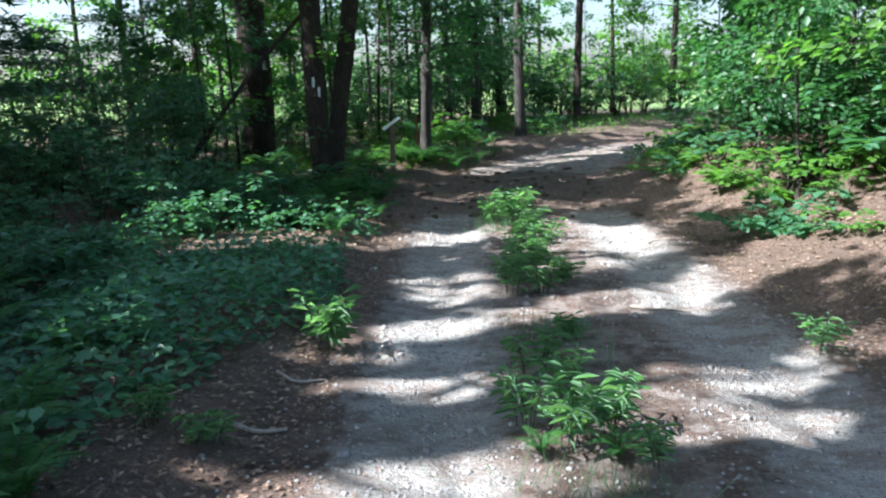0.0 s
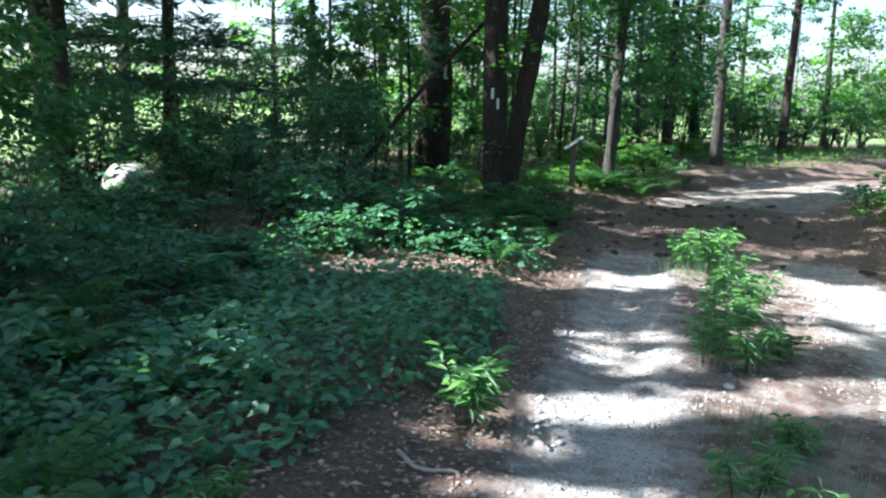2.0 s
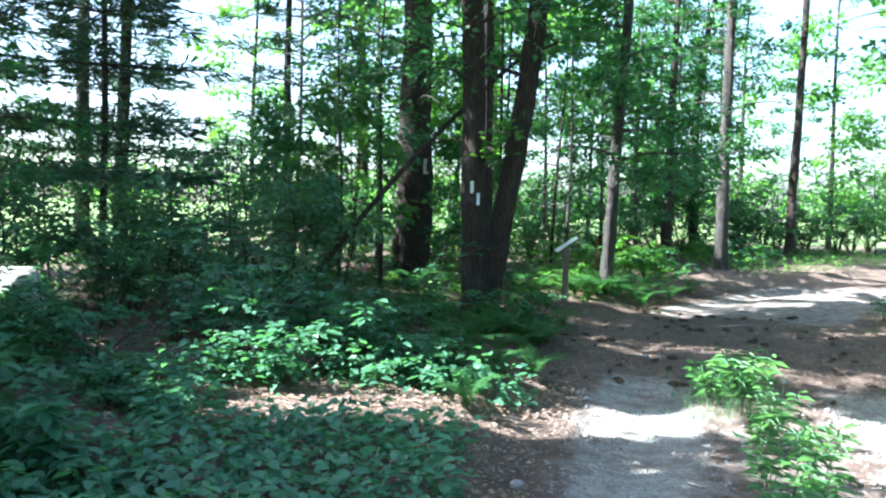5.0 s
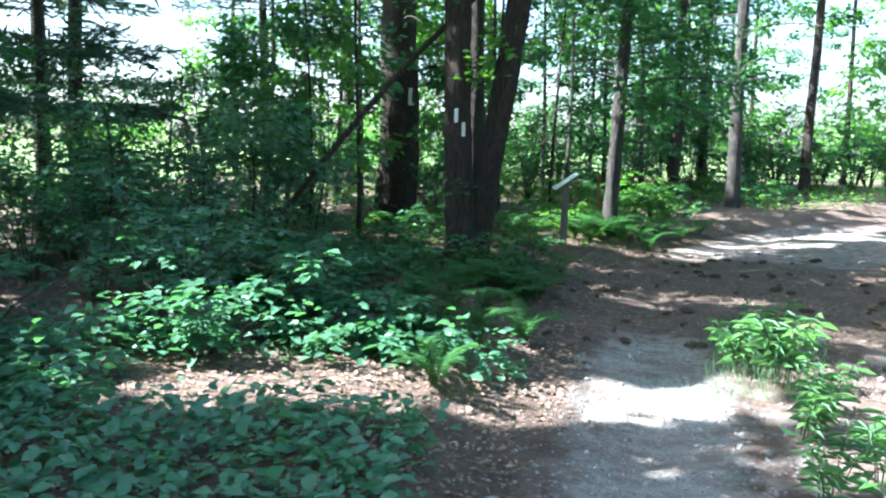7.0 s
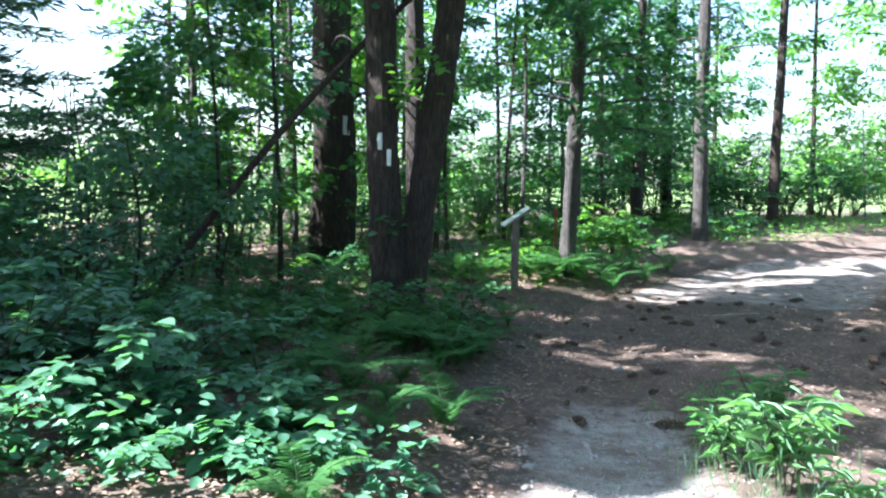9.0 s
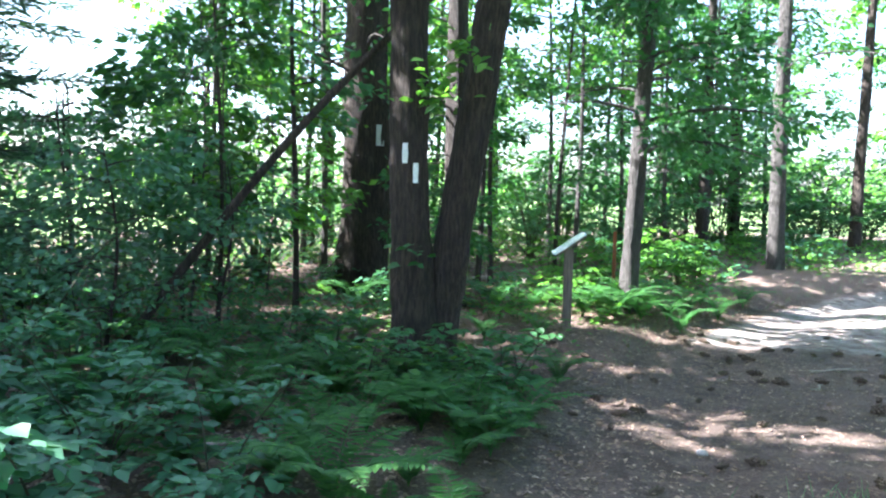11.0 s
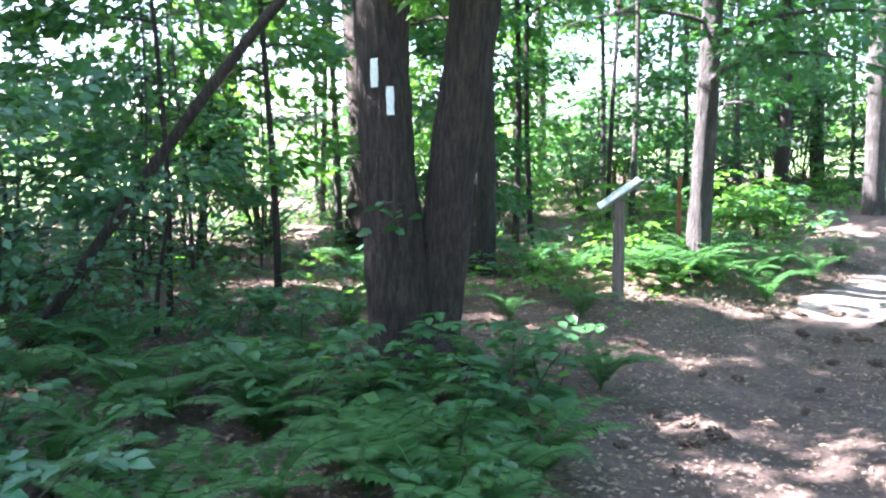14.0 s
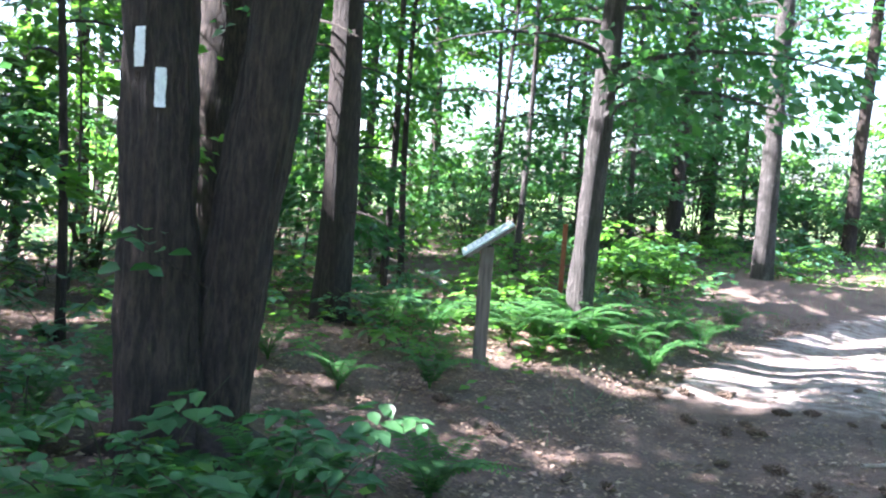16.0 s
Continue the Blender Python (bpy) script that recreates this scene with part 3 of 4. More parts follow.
def leaning_trunk():
    ob = thing("leaning_trunk", -3.5, -2.85, "thin dead trunk leaning against the old tree", "dead tree")
    s = np.linspace(0, 1, 30)
    p = np.stack([3.3 * s - 0.12 * np.sin(3.1 * s), 1.15 * s, 3.95 * s + 0.14 * np.sin(3.1 * s) - 0.08], 1)
    mesh_ob("trunk", *tube_data(p, 0.042 - 0.014 * s, 14, 0.12, 0.2, 3), BARK, ob, "", True)
    for t0, dx, dz, n in ((0.6, -0.5, 0.25, 1), (0.78, 0.25, 0.45, 2), (0.9, -0.35, 0.4, 3)):
        c = np.array([np.interp(t0, s, p[:, k]) for k in range(3)])
        q = np.linspace(0, 1, 6)[:, None]
        mesh_ob("broken_branch", *tube_data(c + q * np.array([dx, 0.1 * n - 0.2, dz]), 0.016 * (1 - 0.7 * q[:, 0]), 6), BARK, ob, "", True)


leaning_trunk()
for k, (px, py, pr, ph) in enumerate(((-9.3, -2.2, 0.21, 15), (-8.7, 0.7, 0.14, 14), (-6.6, -2.6, 0.06, 9), (-11.5, 3.2, 0.18, 15), (-7.4, 5.5, 0.12, 12), (-13.5, -1.0, 0.2, 15))):
    pine(px, py, pr, ph, 60 + k)

# light-leaved trees along the edge of the clearing
for k, (bx, by) in enumerate(((7.4, 17.5), (4.6, 19.5), (10.5, 20.0), (0.6, 20.5), (-6.0, 19.5), (13.0, 17.5), (-11.5, 11.5))):
    tree(bx, by, 0.1, 9.5, "light green tree at the edge of the clearing", 700 + k, BARK, LEAF_LIGHT, (0.01 * (k % 3), 0), low=(1.0, 5.8, 11, 2.3, 130), crown=(5.8, 9.2, 6, 2.4, 120), ridge=0.06, seg=12, size=0.2, top_size=0.22, cull=False)

# the belt of trees around: beside, behind and beyond; those out of view on the sun side are added to shade the track
rnd = np.random.RandomState(77)
belt = [(-6.2, -12.5), (-6.8, -9.9), (-5.2, -16.5), (-9.6, -11.0), (-6.4, 8.2), (-3.6, 13.0), (7.6, -9.5), (8.2, -4.5), (7.4, -0.5), (9.6, 3.2), (11.2, -7.5),
        (10.5, -1.5), (12.8, 7.0), (8.8, -14.0), (5.8, -18.5), (-2.2, -19.5), (1.6, -22.0), (-6.0, -20.0), (9.5, 16.5), (13.5, 13.0), (-8.2, -13.6), (-7.6, -5.6),
        (-9.4, -10.5), (-10.6, -6.0), (-8.0, -17.0), (-4.2, -14.8), (-6.6, -5.0), (-9.0, -3.8), (-3.4, -21.0)]
for k, (bx, by) in enumerate(belt):
    near = by > -7 and abs(bx) < 13
    tree(bx, by, rnd.uniform(0.09, 0.19), rnd.uniform(11, 14), "forest tree with dark bark and spreading green crown, one of a partly unseen shading belt", 100 + k, BARK if k % 3 else BARK_DARK, LEAF,
         (rnd.uniform(-0.03, 0.03), rnd.uniform(-0.02, 0.02)), low=(2.2, 5.2, 7, 2.1, 170) if near else None, crown=(5.8, 12, 15, 4.2, 430), ridge=0.09, seg=18, size=0.13, top_size=0.27)


saplings = [tree(-2.3 - 0.7 * k, 2.6 + 1.3 * k, 0.014 + 0.003 * k, 3.2 + 0.5 * k, "thin woodland sapling with tiers of green leaves", 140 + k, BARK_GREY, LEAF_LIGHT if k % 2 else LEAF,
                 (0.02, 0), low=(0.7, 3.0 + 0.5 * k, 15 + k, 1.2 + 0.08 * k, 105), ridge=0.05, seg=8, size=0.115, group="understory saplings", name="sapling", cull=False) for k in range(6)]
rnd = np.random.RandomState(41)
understory = [(-4.9, 0.9), (-3.6, -0.7), (-5.1, 1.2), (-3.9, 0.9), (-6.1, -1.2), (-2.3, 3.3), (-3.4, -1.4), (-4.8, 2.2), (-6.0, 3.6), (-2.4, 4.4), (-5.4, 5.2), (-1.4, 6.6), (-4.6, 7.6), (-6.6, 8.0), (0.6, 7.8), (-1.4, 9.4), (2.2, 10.4),
              (-2.6, 11.4), (0.2, 12.8), (3.4, 13.6), (-6.6, -7.6), (-5.2, -11.4), (-4.6, -8.2), (-8.6, 7.0), (-3.2, 9.4), (-7.0, 11.0), (5.6, -6.4), (6.2, -7.6), (5.9, -4.2), (6.6, -5.2), (6.3, -2.6), (7.2, -3.4), (7.0, -1.0),
              (6.6, 1.0), (7.6, 0.2), (8.0, 2.8), (9.0, 1.6), (9.4, 4.4), (8.0, -5.6), (7.4, -7.4), (10.0, 7.4), (11.0, 6.0), (8.8, -8.0), (6.9, -9.4), (12.0, 8.2), (8.2, 14.4), (6.4, 16.4), (-5.6, 11.0), (5.2, -5.2), (5.5, -7.4)]
for k, (sx, sy) in enumerate(understory):
    sx, sy = sx + rnd.uniform(-0.35, 0.35), sy + rnd.uniform(-0.35, 0.35)
    if sx < -6.2 and sy < 5:
        continue
    open_view = sx < -2 and -0.82 > (sy + 7.66) / (sx - 0.77) > -1.25
    if open_view or (sx < 4 and sy > 2 and k % 3):
        continue
    if sx < 0 and sy < 1.5:
        tree(sx, sy, 0.015, 3.4 + 0.3 * (k % 5), "thin woodland sapling with tiers of green leaves", 500 + k, BARK_GREY, LEAF_LIGHT if k % 2 else LEAF,
             (0.02, 0), low=(1.0, 3.2 + 0.3 * (k % 5), 19, 1.35, 150), ridge=0.05, seg=8, size=0.12, group="understory saplings", name="sapling")
        continue
    copy_thing(saplings[k % 6], pose(sx, sy, ground_z(sx, sy), 0, 0, rnd.uniform(0, 360)) @ Matrix.Scale(rnd.uniform(0.8, 1.2), 4))


# young maples that close the view between the trunks
MAPLE = "young maple with many tiers of broad green leaves"
for k, (mx, my, mh) in enumerate(((0.5, 6.6, 8.0), (1.5, 13.0, 9.5), (-0.4, 10.6, 8.5), (3.6, 15.0, 9.0), (-4.3, 3.3, 7.5), (-5.7, 2.1, 7.0), (-9.8, -1.2, 4.0), (-2.6, 4.8, 7.5), (-5.6, 5.2, 8.0), (-1.4, 8.3, 8.0),
                                  (-3.6, 8.0, 8.0), (-7.0, 7.6, 8.0), (1.0, 9.0, 7.5), (-0.6, 6.0, 6.5), (6.6, -6.0, 5.5), (7.6, -4.6, 6.0), (6.9, -8.4, 5.5), (7.4, -2.2, 6.0), (8.4, 0.6, 6.5), (9.6, 4.0, 7.0), (-7.4, -6.4, 6.0), (-8.4, -9.0, 6.0),
                                  (0.1, 8.0, 6.5), (1.9, 11.4, 8.0), (0.9, 15.0, 9.0), (2.7, 13.2, 8.0), (-3.4, 6.3, 7.5))):
    # maples behind the old tree take paler leaves to look sunlit
    tree(mx, my, 0.03 + 0.003 * mh, mh + 1.0, MAPLE, 800 + k, BARK_GREY, (LEAF_LIGHT if -5 < mx < -0.5 and my > 3 else LEAF), (0.02 * (k % 3 - 1), 0.01), low=(3.1, 7.0, int(3.4 * mh), 2.0, 135) if mx < 0 and my > 1.5 else (1.2, mh + 0.6, int(3.2 * mh), 1.9, 130), ridge=0.06, seg=10, size=0.125, group="young maples", name="young_maple")


# soft low evergreens between the old tree and the pines
for k, (hx, hy, hh) in enumerate(((-3.3, -3.2, 1.8), (-4.4, -2.4, 2.3), (-5.2, -1.4, 2.5), (-4.8, -3.7, 2.0), (-5.9, -2.6, 2.5), (-2.9, -2.2, 1.6), (-6.2, -0.3, 2.7), (-6.5, -4.2, 2.2), (-7.3, -2.8, 2.6), (-6.0, -5.2, 1.8), (-8.0, -4.2, 2.6), (-7.0, -1.5, 2.8), (-8.8, -1.2, 3.0), (-7.2, -6.0, 2.2), (-3.9, -1.2, 2.1), (-5.2, 0.5, 2.4), (-6.6, 1.4, 2.8))):
    tree(hx, hy, 0.012 + 0.004 * hh, hh, "young evergreen with soft drooping tiers of foliage", 560 + k, BARK_DARK, SOFT, (0.02 * (k % 3 - 1), 0), low=(0.2, hh - 0.1, int(9 * hh), 0.75 + 0.27 * hh, 100),
         ridge=0.05, seg=8, size=0.08, group="young evergreens", name="young_evergreen")


# ---- shrubs, ferns and low plants ----
def shrub(name, x, y, h, spread, n, leaf_size, mat, seed, label, per=46, group="undergrowth shrubs"):
    """Arching stems with level twigs, each with two ranks of leaves."""
    r = np.random.RandomState(seed)
    ob = thing(name, x, y, label, "shrub", group)
    stems, P, D, S = [], [], [], []
    for k in range(n):
        a, hh = r.uniform(0, 6.3), h * r.uniform(0.35, 1.12)
        s = np.linspace(0, 1, 6)[:, None]
        d = np.array([np.cos(a), np.sin(a), 0])
        p = d * (0.05 + spread * r.uniform(0.3, 1.1) * s ** 1.5) + np.array([0, 0, 1.0]) * hh * (s - 0.18 * s ** 3) + np.array([0, 0, -0.04])
        stems.append(tube_data(p, (0.004 + 0.005 * h) * (1 - 0.75 * s[:, 0]), 4))
        for j in range(max(2, int(per * r.uniform(0.7, 1.2) / 7))):
            t = r.uniform(0.25, 1.0) ** 0.7
            b0 = np.array([np.interp(t, s[:, 0], p[:, c]) for c in range(3)])
            ta = r.uniform(0, 6.3)
            td, ts = np.array([np.cos(ta), np.sin(ta), r.uniform(-0.1, 0.25)]), np.array([-np.sin(ta), np.cos(ta), 0])
            L = r.uniform(0.7, 1.3) * (0.13 + 0.09 * h) * (1.2 - 0.5 * t)
            q = np.array([0.3, 0.45, 0.6, 0.75, 0.9, 1.0, 1.0])[:, None]
            sgn = np.array([1, -1, 1, -1, 1, -1, 0.0])[:, None]
            P.append(b0 + td * L * q + r.normal(0, 0.008, (7, 3)) - np.array([0, 0, 0.25]) * L * q ** 2)
            D.append(td * 0.6 + ts * sgn + np.array([0, 0, -0.12]) + r.normal(0, 0.14, (7, 3)))
            S.append(leaf_size * r.uniform(0.7, 1.35) * r.uniform(0.75, 1.1, 7))
    P, D, S = np.concatenate(P), np.concatenate(D), np.concatenate(S)
    P[:, 2] = np.maximum(P[:, 2], 0.05)
    tube_parts("stem", stems, STEM, ob)
    mesh_ob("foliage", *leaf_data(P, D, S, r, 0.58, 0.06, 2.4, True), mat, ob)
    return ob


BROAD = "knee-high shrub with layered broad green leaves"
near_shrubs = [(-0.95, -6.7, 0.5), (-1.6, -7.0, 0.7), (-0.3, -6.55, 0.32), (-2.1, -6.7, 0.95), (-1.15, -6.2, 0.8), (-2.5, -5.7, 1.1), (-1.6, -5.4, 0.75), (-0.65, -6.2, 0.45), (-1.4, -6.6, 0.6),
               (-0.9, -5.5, 0.6), (-3.3, -7.0, 1.0), (-3.1, -5.0, 0.9), (-2.3, -4.4, 0.6), (-2.9, -9.4, 0.5), (-3.9, -8.6, 0.7), (-5.8, -7.2, 1.7), (-4.3, -7.0, 0.75), (-4.75, -6.85, 0.7), (-3.9, -7.4, 0.65), (-4.5, -7.5, 0.6), (-2.2, -10.9, 0.45), (-3.2, -5.9, 1.3),
               (-3.4, -11.4, 0.9), (-4.4, -10.1, 1.7), (-1.5, -12.6, 0.35), (-0.8, -13.0, 0.3), (-2.2, -13.2, 0.6), (-3.0, -10.4, 0.9), (-2.0, -11.7, 0.7), (-3.4, -9.6, 1.3), (-1.2, -11.8, 0.4), (-2.9, -12.6, 0.9),
               (-1.9, -9.2, 0.5), (-2.3, -9.9, 0.6), (-2.7, -9.0, 0.7), (-3.3, -10.2, 1.0), (-1.6, -10.3, 0.4), (-2.3, -11.2, 0.6), (-1.0, -10.9, 0.25), (-1.9, -8.2, 0.3), (-2.5, -8.0, 0.4), (-1.4, -9.7, 0.35),
               (-4.4, -6.75, 0.85), (-4.95, -6.75, 0.8), (-4.1, -6.6, 1.1), (-5.3, -6.2, 1.3), (-4.5, -5.2, 1.6), (-3.9, -4.5, 1.5), (-3.5, -3.8, 1.4)]
for k, (sx, sy, sh) in enumerate(near_shrubs):
    shrub("shrub", sx, sy, sh, 0.3 + 0.35 * sh, 7 + k % 4, 0.075 + 0.014 * (k % 3), LEAF_SHRUB, 200 + k, BROAD, 56)
for k, (sx, sy, sh) in enumerate(((-2.05, -5.1, 0.6), (-2.4, -5.3, 0.75), (-2.9, -5.5, 0.9))):
    shrub("large_leaved_shrub", sx, sy, sh, 0.35, 6, 0.15, LEAF_SHRUB, 260 + k, "low shrub with large pale green oval leaves", 34)
for k, (sx, sy, sh) in enumerate(((6.0, -8.0, 1.5), (6.1, -7.0, 1.9), (6.8, -8.6, 1.8), (5.6, -6.0, 1.6), (6.9, -7.4, 2.3))):
    shrub("large_leaved_shrub", sx, sy, sh, 0.9, 9, 0.17, (LEAF_SHRUB, LEAF)[k % 2], 270 + k, "tall bank shrub with large green leaves", 48)
tall = []
rnd = np.random.RandomState(31)
for k in range(5):
    o = shrub("tall_shrub", -5.0 - 1.2 * k, -4.0 + 1.7 * k, 1.7 + 0.25 * k, 1.1, 15, 0.11, LEAF if k % 2 else LEAF_SHRUB, 240 + k, "tall woodland shrub, dense with green leaves", 80)
    tall.append(o)
spots = [(-5.0, -2.4), (-5.8, -0.6), (-4.4, 0.6), (-6.6, 1.6), (-5.2, 3.2), (-7.6, 2.6), (-2.6, 5.6), (-4.4, 6.0), (-6.2, 6.6), (-1.2, 7.2), (0.6, 8.6), (-3.0, 9.2), (-0.4, 11.2), (2.0, 11.6),
         (-5.2, 10.6), (-7.6, 9.4), (3.8, 14.2), (1.4, 14.6), (-2.0, 13.6), (5.2, 14.6), (6.8, 15.8), (4.4, 12.6), (8.6, 17.0), (10.5, 18.5), (-9.0, 5.4), (-8.2, -3.2), (-6.8, -5.0), (-5.6, -9.6), (-7.2, -7.0),
         (6.4, -5.4), (6.9, -3.6), (6.2, -1.8), (6.8, 0.2), (7.8, 2.0), (8.8, 3.6), (7.6, -6.8), (8.4, -2.4), (9.2, 0.4), (10.4, 5.2), (9.6, 6.6), (11.8, 9.0), (8.4, -9.0), (7.0, -8.2), (10.8, 2.0), (12.4, 5.0), (13.5, 10.5), (6.0, 13.8), (5.0, 15.6), (4.0, 15.6), (7.2, 14.4), (8.0, 16.0), (9.4, 17.6), (3.0, 15.8), (2.2, 13.2), (0.6, 12.6), (-0.8, 12.9), (-2.6, 11.6), (-4.2, 12.6), (-1.6, 9.8), (0.8, 10.2), (-10.5, 0.6), (-9.8, 10.5), (-5.8, -12.8)]
for k, (sx, sy) in enumerate(spots):
    sx, sy = sx + rnd.uniform(-0.4, 0.4), sy + rnd.uniform(-0.4, 0.4)
    if sx < -7 and sy < 6:
        continue
    copy_thing(tall[k % 5], pose(sx, sy, ground_z(sx, sy), 0, 0, rnd.uniform(0, 360)) @ Matrix.Scale(rnd.uniform(0.75, 1.15) * (1.35 if sy > 11 else 1), 4))
for k, (sx, sy, sh) in enumerate(((4.6, -7.6, 0.5), (5.1, -6.6, 0.9), (5.6, -5.4, 1.2), (5.0, -4.8, 0.7), (5.3, -3.4, 1.0), (4.9, -2.2, 0.6), (5.4, -1.2, 1.0), (6.0, -7.0, 1.1), (6.6, -8.4, 1.0), (5.6, 0.6, 0.9), (6.4, 2.2, 1.0))):
    shrub("shrub", sx, sy, sh, 0.6, 10, 0.12, LEAF_LIGHT if k % 2 else LEAF_SHRUB, 300 + k, "leafy green shrub on the litter-covered bank", 42)


small = [shrub("seedling_plant", -0.6 - 0.8 * k, 0.4 + 0.9 * k, 0.42 + 0.06 * k, 0.34, 3, 0.085, (LEAF_LIGHT, LEAF_SHRUB, LEAF)[k % 3], 340 + k, "low leafy green plant on the forest floor", 48, "low plants") for k in range(5)]
rnd = np.random.RandomState(63)
low_spots = [(rnd.uniform(-6.5, 0.0), rnd.uniform(-3.2, 5.0)) for k in range(70)] + [(rnd.uniform(-5, 2.4), rnd.uniform(4.5, 12.5)) for k in range(45)]
low_spots += [(rnd.uniform(0.2, 1.5), rnd.uniform(2.2, 6.5)) for k in range(16)] + [(rnd.uniform(2.2, 4.5), rnd.uniform(7.5, 13)) for k in range(16)] + [(rnd.uniform(-5.5, -2.2), rnd.uniform(-5, -3)) for k in range(10)]
low_spots += [(rnd.uniform(4.6, 7.5), rnd.uniform(-9, 3)) for k in range(24)]
low_spots = [q for q in low_spots if not (q[0] > -1.3 and q[1] < -0.4 and q[0] < 1)]
low_spots += [(rnd.uniform(-2.6, 0.2), rnd.uniform(-6.4, -2.9)) for k in range(4)]
low_spots += [(rnd.uniform(-1.6, 0.15), rnd.uniform(-4.6, -2.75)) for k in range(16)]
low_spots += [(rnd.uniform(4.6, 13), rnd.uniform(-21, 10)) for k in range(40)] + [(rnd.uniform(-13, -3), rnd.uniform(-21, 6)) for k in range(40)]
for k, (sx, sy) in enumerate(low_spots):
    if math.hypot(sx + 0.9, sy + 2.4) < 0.55 or abs(sx - float(track_centre(sy))) < 1.95:
        continue
    copy_thing(small[2 if sy < -2 and sx < 2 else k % 5], pose(sx, sy, ground_z(sx, sy), 0, 0, 47 * k) @ Matrix.Scale(rnd.uniform(0.6, 1.25) * (1.5 if sy > 4.5 else 1), 4))


def fern(x, y, n, length, seed, label="green fern with arching feathered fronds"):
    r = np.random.RandomState(seed)
    ob = thing("fern", x, y, label, "fern", "ferns")
    for k in range(n):
        a = k * 6.283 / n + r.uniform(-0.3, 0.3)
        L = length * r.uniform(0.75, 1.1)
        m = 30
        s = np.linspace(0, 1, m)[:, None]
        d = np.array([np.cos(a), np.sin(a), 0])
        rise = r.uniform(0.8, 1.25)
        p = d * L * (0.25 * s + 0.6 * s ** 2) + np.array([0, 0, 1.0]) * L * rise * (1.25 * s - 0.75 * s ** 2.2)
        tan = unit(np.gradient(p, axis=0))
        side = unit(np.cross(tan, [0, 0, 1.0]))
        w = L * 0.2 * np.clip(np.sin(np.pi * np.clip(0.14 + 0.86 * s, 0, 1)) ** 0.8, 0.03, 1)
        P = np.concatenate([p[3:], p[3:]])
        D = np.concatenate([side[3:] + 0.35 * tan[3:], -side[3:] + 0.35 * tan[3:]]) + r.normal(0, 0.06, (2 * (m - 3), 3)) - np.array([0, 0, 0.12])
        S = np.concatenate([w[3:, 0], w[3:, 0]])
        lv, lf = leaf_data(P, D, S, np.random.RandomState(seed + k), 0.32, 0.03, 8)
        tv, tf = tube_data(p, 0.004 * (1 - 0.7 * s[:, 0]), 3)
        tri = np.concatenate([tf[:, [0, 1, 2]], tf[:, [0, 2, 3]]])
        mesh_ob("frond", np.concatenate([tv, lv]), np.concatenate([tri, lf + len(tv)]), FERN, ob)
    return ob


ferns = [fern(-0.35, -5.45, 7, 0.62, 1), fern(0.1, -4.3, 6, 0.5, 2), fern(0.25, 1.35, 8, 0.55, 3), fern(-0.02, -7.05, 6, 0.42, 4)]
fern_spots = [(-0.55, -3.2), (-0.15, -3.25), (-0.25, -3.75), (-0.8, -3.35), (0.1, -3.9), (-1.35, -3.2), (-0.05, -4.3), (-0.6, -3.75), (-0.35, -4.15), (-1.05, -3.75), (-0.8, -4.75), (-1.45, -4.55), (-2.0, -3.6), (0.0, -4.6), (-1.2, -5.3), (-0.6, -12.5), (-1.1, -12.0), (-1.6, -11.1), (-0.9, -11.3), (-2.2, -12.2), (-2.6, -11.3), (-1.8, -13.0), (-1.2, -13.2), (-3.0, -11.8), (-2.4, -10.1), (-1.9, -9.3), (-3.2, -10.8), (-0.3, -13.0), (-2.6, -9.0), (-3.4, -8.0), (-2.0, -10.5), (-0.9, -4.3), (-1.6, -3.7), (-0.65, -5.3), (-2.7, -4.2), (-3.3, -3.9), (0.27, -5.6), (-0.1, -5.45), (-2.5, -3.0), (-1.7, -3.0), (0.1, 0.75), (0.35, 0.65), (-0.75, -4.9), (-0.15, -5.0), (-0.5, -3.9), (0.15, -3.5), (-1.7, -5.1), (-1.3, -3.4), (-1.9, -3.1), (0.0, -6.0), (-0.3, -6.3), (-2.4, -2.2),
              (-1.8, -1.4), (-2.6, -3.6), (-0.55, 0.9), (0.0, 1.7), (0.75, 1.2), (1.05, 1.6), (1.3, 2.1), (0.9, 2.4), (0.45, 1.0), (-0.4, 1.9), (1.7, 2.5), (0.2, 2.3), (-1.0, 1.2), (1.5, 3.1), (2.1, 3.6), (-1.4, -0.4), (-2.6, 0.4), (-0.7, 2.8), (-0.6, -4.4), (-1.6, -4.2), (-0.3, -2.75), (-1.5, -2.5), (-3.0, -3.0), (-1.9, -2.0), (-0.2, -0.6), (-0.7, -0.9), (0.5, 1.9), (1.2, 1.2), (0.6, 1.5), (-2.2, -4.9), (0.2, -2.2), (-3.2, -1.2)]
for k, (fx, fy) in enumerate(fern_spots):
    copy_thing(ferns[(k + (2 if fy > 0 else 0)) % 4 if fy > -2.5 else k % 3], pose(fx, fy, ground_z(fx, fy), 0, 0, 71 * k) @ Matrix.Scale(rnd.uniform(0.8, 1.2) * (0.82 if fy < -2.4 else 1.0), 4))


